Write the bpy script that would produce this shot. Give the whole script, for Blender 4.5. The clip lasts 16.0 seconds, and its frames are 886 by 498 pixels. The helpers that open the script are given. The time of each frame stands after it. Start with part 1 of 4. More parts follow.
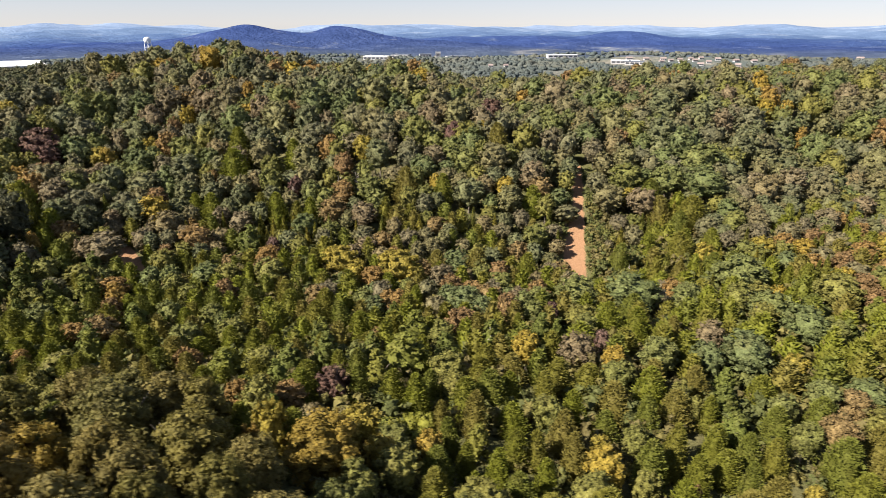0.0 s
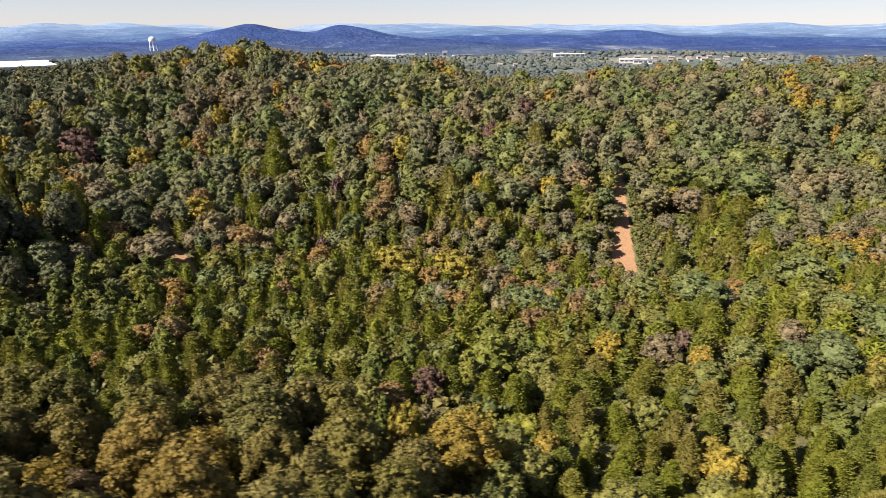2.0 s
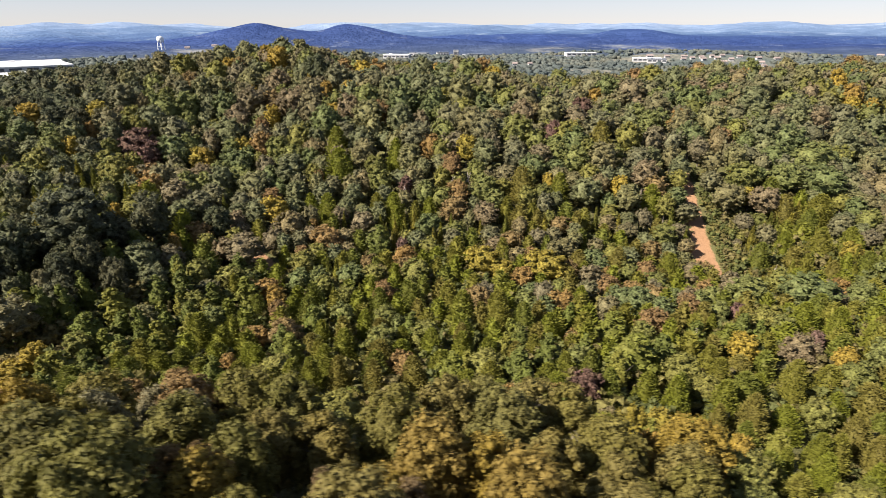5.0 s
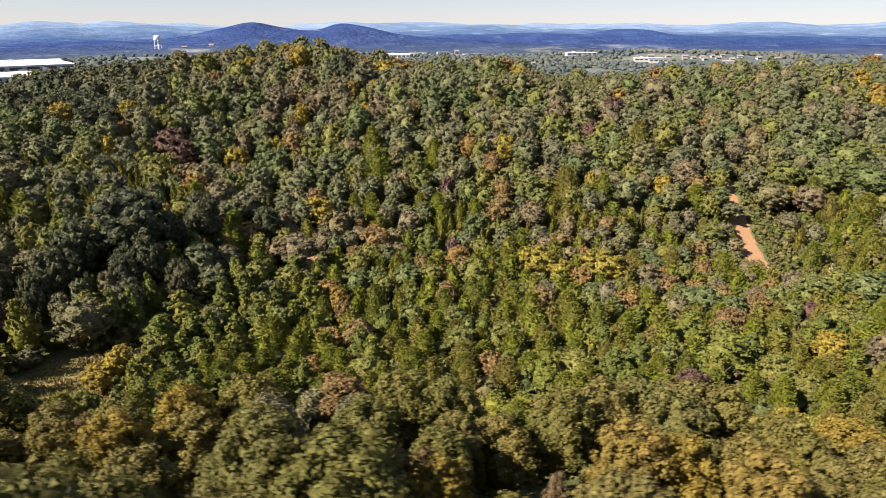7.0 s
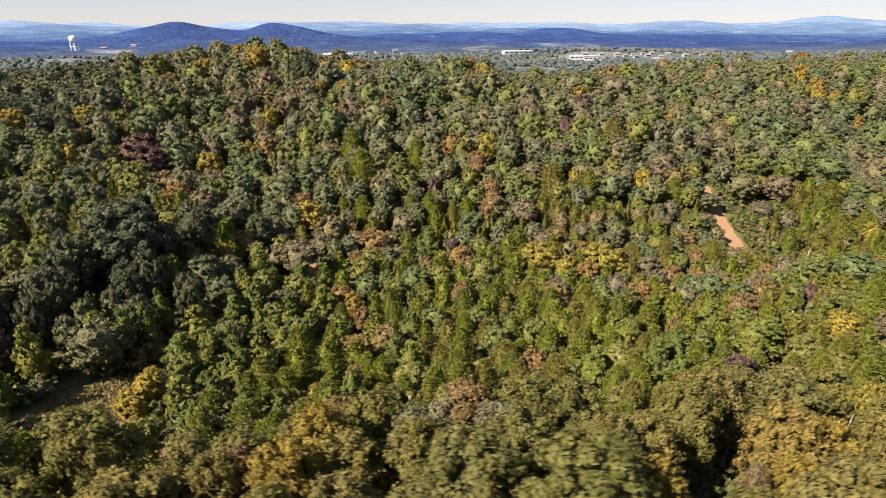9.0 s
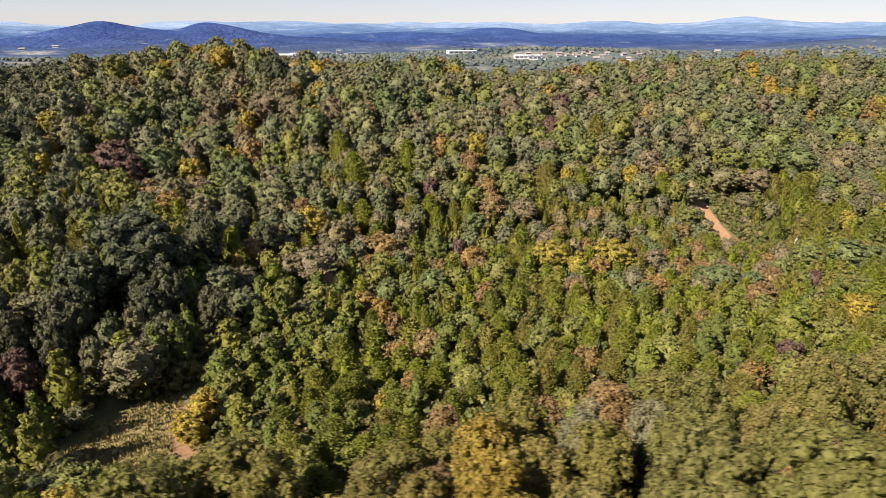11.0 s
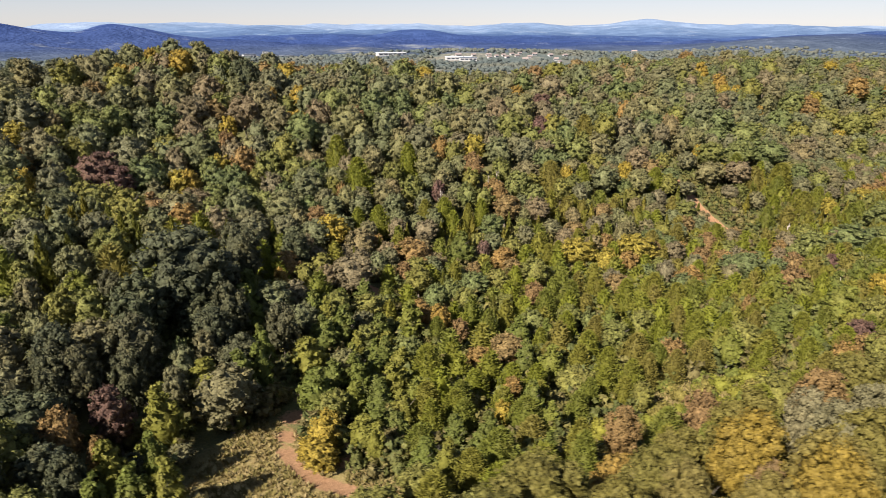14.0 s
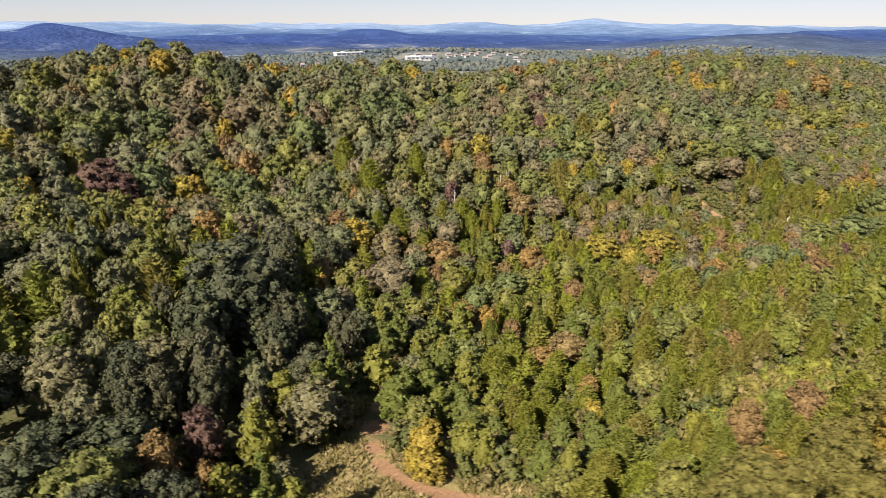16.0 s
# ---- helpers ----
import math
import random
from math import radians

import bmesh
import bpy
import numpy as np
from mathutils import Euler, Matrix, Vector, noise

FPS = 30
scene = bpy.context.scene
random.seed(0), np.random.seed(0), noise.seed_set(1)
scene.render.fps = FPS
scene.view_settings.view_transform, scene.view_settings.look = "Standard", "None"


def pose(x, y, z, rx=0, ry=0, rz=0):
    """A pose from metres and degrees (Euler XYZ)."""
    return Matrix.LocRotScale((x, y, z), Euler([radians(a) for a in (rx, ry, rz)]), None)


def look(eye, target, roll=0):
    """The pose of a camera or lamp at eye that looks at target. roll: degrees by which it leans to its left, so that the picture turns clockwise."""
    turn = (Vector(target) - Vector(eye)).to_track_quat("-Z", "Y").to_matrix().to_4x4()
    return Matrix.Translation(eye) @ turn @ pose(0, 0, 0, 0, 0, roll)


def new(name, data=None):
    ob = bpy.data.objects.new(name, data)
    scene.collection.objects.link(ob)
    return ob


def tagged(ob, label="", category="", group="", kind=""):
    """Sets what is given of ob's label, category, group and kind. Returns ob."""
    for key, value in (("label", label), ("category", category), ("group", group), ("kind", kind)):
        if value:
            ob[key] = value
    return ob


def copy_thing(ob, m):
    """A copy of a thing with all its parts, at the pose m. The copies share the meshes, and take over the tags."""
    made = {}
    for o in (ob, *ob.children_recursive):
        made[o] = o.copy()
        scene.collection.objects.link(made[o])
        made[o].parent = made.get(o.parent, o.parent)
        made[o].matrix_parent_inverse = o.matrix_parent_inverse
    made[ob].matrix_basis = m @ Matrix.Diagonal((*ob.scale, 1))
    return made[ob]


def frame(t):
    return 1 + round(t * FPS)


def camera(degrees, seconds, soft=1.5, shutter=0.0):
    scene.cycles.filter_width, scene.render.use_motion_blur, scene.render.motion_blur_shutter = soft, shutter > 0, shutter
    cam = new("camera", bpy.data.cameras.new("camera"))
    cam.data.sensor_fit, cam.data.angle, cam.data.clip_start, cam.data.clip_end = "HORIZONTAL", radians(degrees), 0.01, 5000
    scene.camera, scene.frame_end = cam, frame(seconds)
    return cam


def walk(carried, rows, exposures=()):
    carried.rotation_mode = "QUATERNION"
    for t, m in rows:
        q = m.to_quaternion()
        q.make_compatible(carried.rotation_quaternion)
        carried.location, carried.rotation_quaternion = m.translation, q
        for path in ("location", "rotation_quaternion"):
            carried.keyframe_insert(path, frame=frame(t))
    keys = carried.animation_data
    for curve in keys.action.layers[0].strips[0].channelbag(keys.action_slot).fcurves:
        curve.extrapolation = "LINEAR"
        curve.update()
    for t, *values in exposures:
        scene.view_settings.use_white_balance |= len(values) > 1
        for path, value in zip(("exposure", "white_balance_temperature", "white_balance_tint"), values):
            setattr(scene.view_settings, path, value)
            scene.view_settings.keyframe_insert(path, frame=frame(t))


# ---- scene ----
# Camera and its flight along the near hillside
cam = camera(75.2, 16.0, soft=0.75, shutter=0.95)
METRES, EYE, TILT, LEAN, TURN = 150.0, 82.0, -21.4, 0.0, 0.0
ROWS = [
    (0.0, 0.0, 0.0, 0.0, 0.0, 0.0, -0.0),
    (0.5, -0.0255, 0.0003, 0.0007, -0.0, -0.03, 0.06),
    (1.0, -0.0495, 0.0007, 0.0011, -0.01, -0.06, 0.08),
    (1.5, -0.0764, 0.0015, 0.0017, -0.03, -0.06, 0.11),
    (2.0, -0.1035, 0.0023, 0.0021, -0.04, -0.09, 0.14),
    (2.5, -0.131, 0.0033, 0.0026, -0.05, -0.1, 0.18),
    (3.0, -0.1591, 0.004, 0.0028, -0.09, -0.11, 0.17),
    (3.5, -0.1874, 0.0051, 0.0032, -0.13, -0.13, 0.18),
    (4.0, -0.2157, 0.0062, 0.0036, -0.15, -0.15, 0.2),
    (6.5, -0.3618, 0.0133, 0.005, -0.38, -0.18, 0.17),
    (7.0, -0.3916, 0.0148, 0.0056, -0.92, -0.2, 0.4),
    (7.5, -0.4223, 0.0166, 0.0065, -2.15, -0.22, 0.88),
    (8.0, -0.4533, 0.0195, 0.008, -3.77, -0.28, 1.54),
    (10.5, -0.6141, 0.0492, 0.0207, -11.64, -0.76, 4.53),
    (11.0, -0.6464, 0.0575, 0.0242, -12.9, -0.86, 4.98),
    (11.5, -0.6786, 0.0669, 0.0277, -14.2, -0.97, 5.45),
    (12.0, -0.7108, 0.0767, 0.0317, -15.49, -1.08, 5.93),
    (12.5, -0.7427, 0.0874, 0.0361, -16.75, -1.21, 6.39),
    (13.0, -0.7748, 0.0986, 0.0404, -18.0, -1.31, 6.83),
    (13.5, -0.8068, 0.1107, 0.0455, -19.25, -1.42, 7.29),
    (14.0, -0.839, 0.1242, 0.0507, -20.51, -1.55, 7.72),
    (14.5, -0.8706, 0.1378, 0.0563, -21.7, -1.72, 8.14),
    (15.0, -0.9024, 0.1526, 0.0627, -22.85, -1.91, 8.53),
    (15.5, -0.9342, 0.1682, 0.0691, -24.01, -2.11, 8.91),
    (16.0, -0.9659, 0.1846, 0.0755, -25.18, -2.3, 9.3),
]
walk(cam, [(t, pose(0, 0, EYE, TILT, LEAN, TURN) @ pose(METRES * x, METRES * y, METRES * z, 90 + pitch, roll, yaw)) for t, x, y, z, yaw, pitch, roll in ROWS],
     exposures=((0.0, 1.60), (7.0, 1.60), (16.0, 1.50)))

# ---------------------------------------------------------------- light
SUN = Vector((-0.67, -0.34, 0.66)).normalized()
sun = new("sun", bpy.data.lights.new("sun", "SUN"))
sun.matrix_world = look(SUN * 300, (0, 0, 0))
sun.data.energy, sun.data.angle, sun.data.color = 5.0, radians(0.6), (1.0, 0.90, 0.76)
world = bpy.data.worlds.new("sky")
scene.world = world
world.use_nodes = True
wt = world.node_tree
sky = wt.nodes.new("ShaderNodeTexSky")
sky.sky_type, sky.sun_disc = "NISHITA", False
sky.sun_elevation, sky.sun_rotation = math.asin(SUN.z), math.atan2(SUN.x, SUN.y)
sky.air_density, sky.dust_density, sky.ozone_density = 0.8, 0.0, 1.0
# a thin high haze evens the sky out from the horizon to the zenith
haze = wt.nodes.new("ShaderNodeGamma")
haze.inputs["Gamma"].default_value = 0.5
veil = wt.nodes.new("ShaderNodeMix")
veil.data_type, veil.blend_type = "RGBA", "MULTIPLY"
veil.inputs[0].default_value = 1.0
veil.inputs[7].default_value = (0.95, 0.95, 1.09, 1)
wt.links.new(sky.outputs[0], haze.inputs["Color"])
wt.links.new(haze.outputs[0], veil.inputs[6])
wt.links.new(veil.outputs[2], wt.nodes["Background"].inputs[0])
wt.nodes["Background"].inputs[1].default_value = 0.094

rng = np.random.default_rng(7)


# ---------------------------------------------------------------- materials
def material(name):
    m = bpy.data.materials.new(name)
    m.use_nodes = True
    t = m.node_tree
    t.nodes.clear()
    out = t.nodes.new("ShaderNodeOutputMaterial")
    return m, t, out


def node(t, kind, inputs=None, **props):
    n = t.nodes.new(kind)
    for k, v in props.items():
        setattr(n, k, v)
    for k, v in (inputs or {}).items():
        if isinstance(v, bpy.types.NodeSocket):
            t.links.new(v, n.inputs[k])
        else:
            n.inputs[k].default_value = v
    return n


def ramp(t, fac, stops, interpolation="LINEAR"):
    r = t.nodes.new("ShaderNodeValToRGB")
    e = r.color_ramp.elements
    r.color_ramp.interpolation = interpolation
    while len(e) < len(stops):
        e.new(0.5)
    for el, (p, c) in zip(e, stops):
        el.position, el.color = p, (*c, 1)
    t.links.new(fac, r.inputs[0])
    return r.outputs[0]


def mix(t, fac, a, b, blend="MIX"):
    n = t.nodes.new("ShaderNodeMix")
    n.data_type, n.blend_type = "RGBA", blend
    for k, v in ((0, fac), (6, a), (7, b)):
        if isinstance(v, bpy.types.NodeSocket):
            t.links.new(v, n.inputs[k])
        else:
            n.inputs[k].default_value = v if k == 0 else (*v, 1)
    return n.outputs[2]


def leaf_material(name, colours, joined=False, depth=0.5, gloss=0.55):
    """Leaves: one tone a tree, a spread of tones from leaf spray to leaf spray, patches that turn earlier than the rest."""
    m, t, out = material(name)
    if joined:
        tone = node(t, "ShaderNodeAttribute", attribute_name="tone").outputs["Fac"]
    else:
        tone = node(t, "ShaderNodeObjectInfo").outputs["Random"]
    n = len(colours)
    col = ramp(t, tone, [(i / n, c) for i, c in enumerate(colours)], "CONSTANT")
    pos = node(t, "ShaderNodeNewGeometry")
    patch = node(t, "ShaderNodeTexNoise", {"Vector": pos.outputs["Position"], "Scale": 0.33, "Detail": 2.0})
    turned = mix(t, 0.55, col, (0.19, 0.155, 0.06))
    pf = node(t, "ShaderNodeMapRange", {"Value": patch.outputs[0], 1: 0.52, 2: 0.75, 3: 0.0, 4: 0.4})
    col = mix(t, pf.outputs[0], col, turned)
    spray = node(t, "ShaderNodeMapRange", {"Value": pos.outputs["Random Per Island"], 3: 1.0 - 0.12 - 0.3 * depth, 4: 1.0 + 0.12 + 0.3 * depth})
    fleck = node(t, "ShaderNodeTexNoise", {"Vector": pos.outputs["Position"], "Scale": 1.4, "Detail": 4.0, "Roughness": 0.65})
    grain = node(t, "ShaderNodeMapRange", {"Value": fleck.outputs[0], 1: 0.32, 2: 0.68, 3: 1.0 - depth, 4: 1.0 + depth})
    spray = node(t, "ShaderNodeMath", {0: spray.outputs[0], 1: grain.outputs[0]}, operation="MULTIPLY")
    bump = node(t, "ShaderNodeBump", {"Height": fleck.outputs[0], "Strength": 0.3 + 1.3 * depth, "Distance": 0.5})
    hsv = node(t, "ShaderNodeHueSaturation", {"Color": col, "Value": spray.outputs[0], "Saturation": 1.0})
    bsdf = node(t, "ShaderNodeBsdfPrincipled", {"Base Color": hsv.outputs[0], "Roughness": gloss, "Specular IOR Level": 0.12, "Normal": bump.outputs[0]})
    trans = node(t, "ShaderNodeBsdfTranslucent", {"Color": hsv.outputs[0]})
    ms = node(t, "ShaderNodeMixShader", {0: 0.30, 1: bsdf.outputs[0], 2: trans.outputs[0]})
    t.links.new(ms.outputs[0], out.inputs[0])
    return m


PALETTE = {
    # oak greens carry extra blue, painting in the haze over the ridge
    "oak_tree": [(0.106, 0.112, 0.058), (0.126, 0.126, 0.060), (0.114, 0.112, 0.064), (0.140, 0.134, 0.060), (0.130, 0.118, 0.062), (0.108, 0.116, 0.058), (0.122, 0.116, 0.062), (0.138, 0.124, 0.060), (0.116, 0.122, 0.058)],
    "ash_tree": [(0.104, 0.122, 0.046), (0.122, 0.134, 0.046), (0.098, 0.116, 0.048), (0.132, 0.140, 0.046)],
    "hickory_tree": [(0.136, 0.136, 0.038), (0.150, 0.144, 0.040), (0.124, 0.128, 0.038), (0.144, 0.136, 0.036)],
    "brown_oak": [(0.143, 0.118, 0.070), (0.129, 0.112, 0.068), (0.151, 0.118, 0.070), (0.137, 0.120, 0.064), (0.155, 0.126, 0.064)],
    "sweetgum_tree": [(0.111, 0.065, 0.055), (0.128, 0.082, 0.067), (0.098, 0.059, 0.047)],
    "hill_oak": [(0.148, 0.123, 0.040), (0.120, 0.112, 0.032), (0.139, 0.120, 0.032), (0.128, 0.114, 0.031), (0.156, 0.126, 0.037), (0.120, 0.110, 0.035)],
    "hill_maple": [(0.203, 0.146, 0.030), (0.184, 0.142, 0.028), (0.195, 0.140, 0.038)],
    "hill_beech": [(0.180, 0.120, 0.057), (0.161, 0.114, 0.061), (0.190, 0.124, 0.053)],
    "pale_oak": [(0.176, 0.156, 0.088), (0.160, 0.146, 0.080)],
    # dark greens double as painted cloud shade on the ridge's west end
    "dark_oak": [(0.066, 0.072, 0.042), (0.080, 0.082, 0.046), (0.070, 0.078, 0.042), (0.084, 0.082, 0.046)],
    "gold_maple": [(0.241, 0.180, 0.033), (0.230, 0.163, 0.033), (0.210, 0.169, 0.033), (0.225, 0.149, 0.039), (0.246, 0.184, 0.035)],
    "russet_tree": [(0.188, 0.122, 0.050), (0.169, 0.108, 0.050), (0.203, 0.129, 0.046), (0.175, 0.124, 0.055)],
    "poplar_tree": [(0.106, 0.123, 0.028), (0.136, 0.144, 0.030), (0.098, 0.112, 0.028), (0.156, 0.152, 0.032)],
    "pine_tree": [(0.136, 0.140, 0.022), (0.118, 0.128, 0.024), (0.148, 0.140, 0.026), (0.138, 0.148, 0.020), (0.150, 0.130, 0.032)],
    "cedar_tree": [(0.137, 0.133, 0.023), (0.161, 0.141, 0.026), (0.111, 0.114, 0.023)],
    "bush": [(0.150, 0.150, 0.026), (0.175, 0.165, 0.028), (0.120, 0.132, 0.030), (0.165, 0.140, 0.040)],
    "shrub": [(0.105, 0.112, 0.036), (0.130, 0.110, 0.046), (0.088, 0.098, 0.034), (0.140, 0.124, 0.042)],
}
FLECKS = {"hill_beech": 0.32, "pale_oak": 0.3, "hill_oak": 0.32, "hill_maple": 0.32, "pine_tree": 0.14, "poplar_tree": 0.28, "bush": 0.3, "shrub": 0.32}
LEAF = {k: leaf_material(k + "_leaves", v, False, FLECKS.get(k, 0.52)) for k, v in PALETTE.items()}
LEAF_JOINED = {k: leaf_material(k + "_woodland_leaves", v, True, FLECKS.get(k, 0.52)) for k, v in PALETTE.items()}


def bark_material(name, a, b):
    m, t, out = material(name)
    pos = node(t, "ShaderNodeNewGeometry").outputs["Position"]
    n = node(t, "ShaderNodeTexNoise", {"Vector": pos, "Scale": 6.0, "Detail": 4.0})
    col = ramp(t, n.outputs[0], [(0.3, a), (0.7, b)])
    bump = node(t, "ShaderNodeBump", {"Height": n.outputs[0], "Strength": 0.5, "Distance": 0.05})
    b_ = node(t, "ShaderNodeBsdfPrincipled", {"Base Color": col, "Roughness": 0.9, "Normal": bump.outputs[0]})
    t.links.new(b_.outputs[0], out.inputs[0])
    return m


BARK = bark_material("grey_brown_bark", (0.07, 0.055, 0.042), (0.17, 0.145, 0.115))
PALE_BARK = bark_material("pale_dead_wood", (0.26, 0.22, 0.20), (0.42, 0.37, 0.34))


# ---------------------------------------------------------------- lie of the land
# heights of the ground in metres, every 60 m from west to east, from the near hill over the valley to the far side of the ridge
GX = np.arange(-320.0, 521.0, 60.0)
GY = np.array([-60, 0, 50, 100, 160, 230, 310, 370, 450], float)
WEST = [
    [61.0, 60.8, 62.4, 65.0, 65.3, 58.6, 48.6, 41.5],
    [53.6, 51.3, 50.0, 51.6, 54.7, 46.1, 34.2, 30.2],
    [49.1, 44.7, 38.7, 33.4, 35.1, 30.7, 21.6, 22.6],
    [46.4, 41.0, 32.2, 19.5, 16.5, 18.3, 19.9, 19.8],
    [45.6, 41.1, 32.7, 25.1, 13.1, 13.1, 12.2, 20.3],
    [44.6, 42.6, 36.9, 21.6, 25.3, 31.0, 30.1, 29.9],
    [42.4, 42.0, 42.5, 41.5, 43.6, 43.6, 33.5, 42.0],
    [35.0, 44.5, 48.5, 54.5, 47.0, 43.0, 35.5, 41.5],
    [31.0, 38.0, 41.0, 46.0, 38.0, 33.0, 27.0, 31.0]]
EAST = [
    [37.1, 34.1, 32.0, 31.1, 30.8, 30.6, 30.3],
    [28.6, 27.5, 27.1, 27.2, 27.6, 27.7, 27.4],
    [22.8, 23.5, 24.6, 25.6, 26.4, 26.5, 25.9],
    [18.2, 20.9, 23.7, 25.4, 26.4, 26.4, 25.5],
    [15.2, 20.5, 24.6, 26.9, 28.0, 27.5, 25.7],
    [18.1, 21.3, 26.6, 30.1, 30.3, 27.2, 23.3],
    [42.4, 42.8, 41.0, 38.0, 36.0, 30.0, 25.0],
    [42.5, 44.5, 43.0, 41.0, 41.0, 38.0, 34.0],
    [31.0, 33.0, 32.0, 30.0, 29.0, 27.0, 24.0]]
HEIGHT = np.hstack([np.array(WEST), np.array(EAST)])


def hermite(knots, values, x):
    """Smooth curve through values (first axis) at the knots, held level past the ends."""
    x = np.clip(x, knots[0], knots[-1])
    i = np.clip(np.searchsorted(knots, x) - 1, 0, len(knots) - 2)
    slope = np.gradient(values, knots, axis=0)
    h = (knots[i + 1] - knots[i])
    u = (x - knots[i]) / h
    return i, u, h, slope


def near_ground(x, y):
    j, v, hy, sy = hermite(GY, HEIGHT, y)
    sx = np.gradient(HEIGHT, GX, axis=1)

    def along(row):
        i, u, hx, _ = hermite(GX, HEIGHT.T, x)
        a, b, ta, tb = HEIGHT[row, i], HEIGHT[row, i + 1], sx[row, i] * hx, sx[row, i + 1] * hx
        return (2 * u**3 - 3 * u**2 + 1) * a + (u**3 - 2 * u**2 + u) * ta + (3 * u**2 - 2 * u**3) * b + (u**3 - u**2) * tb

    def slope_along(row):
        i, u, hx, _ = hermite(GX, HEIGHT.T, x)
        return sy[row, i] * (1 - u) + sy[row, i + 1] * u

    a, b = along(j), along(j + 1)
    ta, tb = slope_along(j) * hy, slope_along(j + 1) * hy
    return (2 * v**3 - 3 * v**2 + 1) * a + (v**3 - 2 * v**2 + v) * ta + (3 * v**2 - 2 * v**3) * b + (v**3 - v**2) * tb


# far hills: x, y, top over the plain, half width across and along
FAR_HILLS = [
    (-640, 2000, 34, 115, 160),
    (-800, 1980, 20, 150, 160),
    (-520, 2020, 20, 110, 160),
    (-330, 2080, 28, 110, 160),
    (-372, 2060, 16, 70, 160),
    (-230, 2120, 14, 170, 180),
    (-420, 1960, 10, 420, 120),
    (668, 2300, 24, 150, 200),
    (400, 2360, 16, 500, 150),
    (1150, 2150, 14, 500, 180),
    (1026, 968, 26, 260, 170),
    (1445, 1070, 36, 330, 260),
    (2138, 1274, 36, 420, 300),
    (2914, 3598, 30, 200, 300),
    (1754, 4110, 14, 130, 200),
]


def smooth(a, b, x):
    u = np.clip((x - a) / (b - a), 0, 1)
    return u * u * (3 - 2 * u)


def far_ground(x, y):
    r = np.hypot(x, y)
    z = 18 + 24 * smooth(2400, 4400, r)
    z = z + 5 * np.sin(x / 210 + 1.3 * np.sin(y / 330)) * np.sin(y / 170 + x / 400) + 3 * np.sin(x / 90 + y / 130)
    z = z + smooth(2300, 4000, r) * (13 * np.sin(x / 330 + y / 500) + 9 * np.sin(x / 140 - y / 260 + 2))
    z = z + smooth(4000, 4600, r) * (17 + 8 * np.sin(x / 420 + 1) + 5 * np.sin(x / 150) + 6 * np.sin(y / 380))
    z = z + smooth(1300, 1900, r) * (4.5 * np.sin(x / 61 + 2 * np.sin(y / 90)) * np.sin(y / 73) + 2.5 * np.sin(x / 29 + y / 55) * np.sin(y / 31))
    for hx, hy, top, wx, wy in FAR_HILLS:
        z = z + top * np.exp(-((x - hx) / wx) ** 2 - ((y - hy) / wy) ** 2)
    return z


def hilly(x, y):
    return sum(top * np.exp(-((x - hx) / wx) ** 2 - ((y - hy) / wy) ** 2) for hx, hy, top, wx, wy in FAR_HILLS)


def open_land(x, y):
    """Where the far valley is field and yard rather than wood: 0 to 1."""
    f = np.sin(x / 95 + 1.2 * np.sin(y / 140)) * np.sin(y / 120 + x / 300 + 1.0) + 0.35 * np.sin(x / 31 + 2) * np.sin(y / 43)
    return smooth(0.72, 0.82, f - hilly(x, y) / 14)


def ground_z(x, y):
    x, y = np.asarray(x, float), np.asarray(y, float)
    out = np.maximum(np.maximum(y - 430, -y - 90), np.maximum(x - 520, -x - 330))
    w = smooth(0, 210, out)
    bumps = 0.5 * np.sin(x / 7.3 + np.sin(y / 11)) * np.sin(y / 8.1) + 0.8 * np.sin(x / 19 + 2) * np.sin(y / 23 + x / 40)
    return near_ground(x, y) * (1 - w) + far_ground(x, y) * w + bumps * (1 - w)


# dirt tracks: points of the middle line, half width of the bare strip
TRACKS = [
    ([(39.5, 157), (41, 165), (43.5, 178)], 3.1),
    ([(43.5, 178), (47, 190)], 2.2),
    ([(47, 190), (50, 206), (52, 222)], 1.5),
    ([(-88, 152), (-94, 160), (-100, 167)], 2.4),
    ([(-88, 151), (-72, 147), (-60, 142)], 0.8),
    ([(-58, 142), (-49, 140)], 2.2),
    ([(-49, 140), (-30, 138), (0, 138), (36, 150)], 0.7),
    ([(-106, 72), (-113, 79), (-117.5, 84.5), (-120.3, 90), (-121.8, 98), (-120, 105), (-116, 112)], 1.1),
    ([(-117, 84), (-114, 88), (-112, 92), (-109, 99)], 1.0),
]
MEADOW = [(-128, 91, 7, 9), (-124.5, 97, 6, 8), (-121, 82, 8, 7), (-116, 76, 9, 6), (-70, 73.5, 14, 5), (-52, 79, 12, 6), (-12, 70, 9, 3.5)]


def track_distance(x, y):
    """Signed distance past the edge of the nearest bare strip."""
    best = np.full(np.shape(x), 1e6)
    for pts, half in TRACKS:
        for (ax, ay), (bx, by) in zip(pts, pts[1:]):
            dx, dy = bx - ax, by - ay
            u = np.clip(((x - ax) * dx + (y - ay) * dy) / (dx * dx + dy * dy), 0, 1)
            best = np.minimum(best, np.hypot(x - ax - u * dx, y - ay - u * dy) - half)
    return best


def meadow(x, y):
    w = np.zeros(np.shape(x))
    for mx, my, rx, ry in MEADOW:
        w = np.maximum(w, 1.3 - np.hypot((x - mx) / rx, (y - my) / ry))
    return np.clip(w * 3, 0, 1)


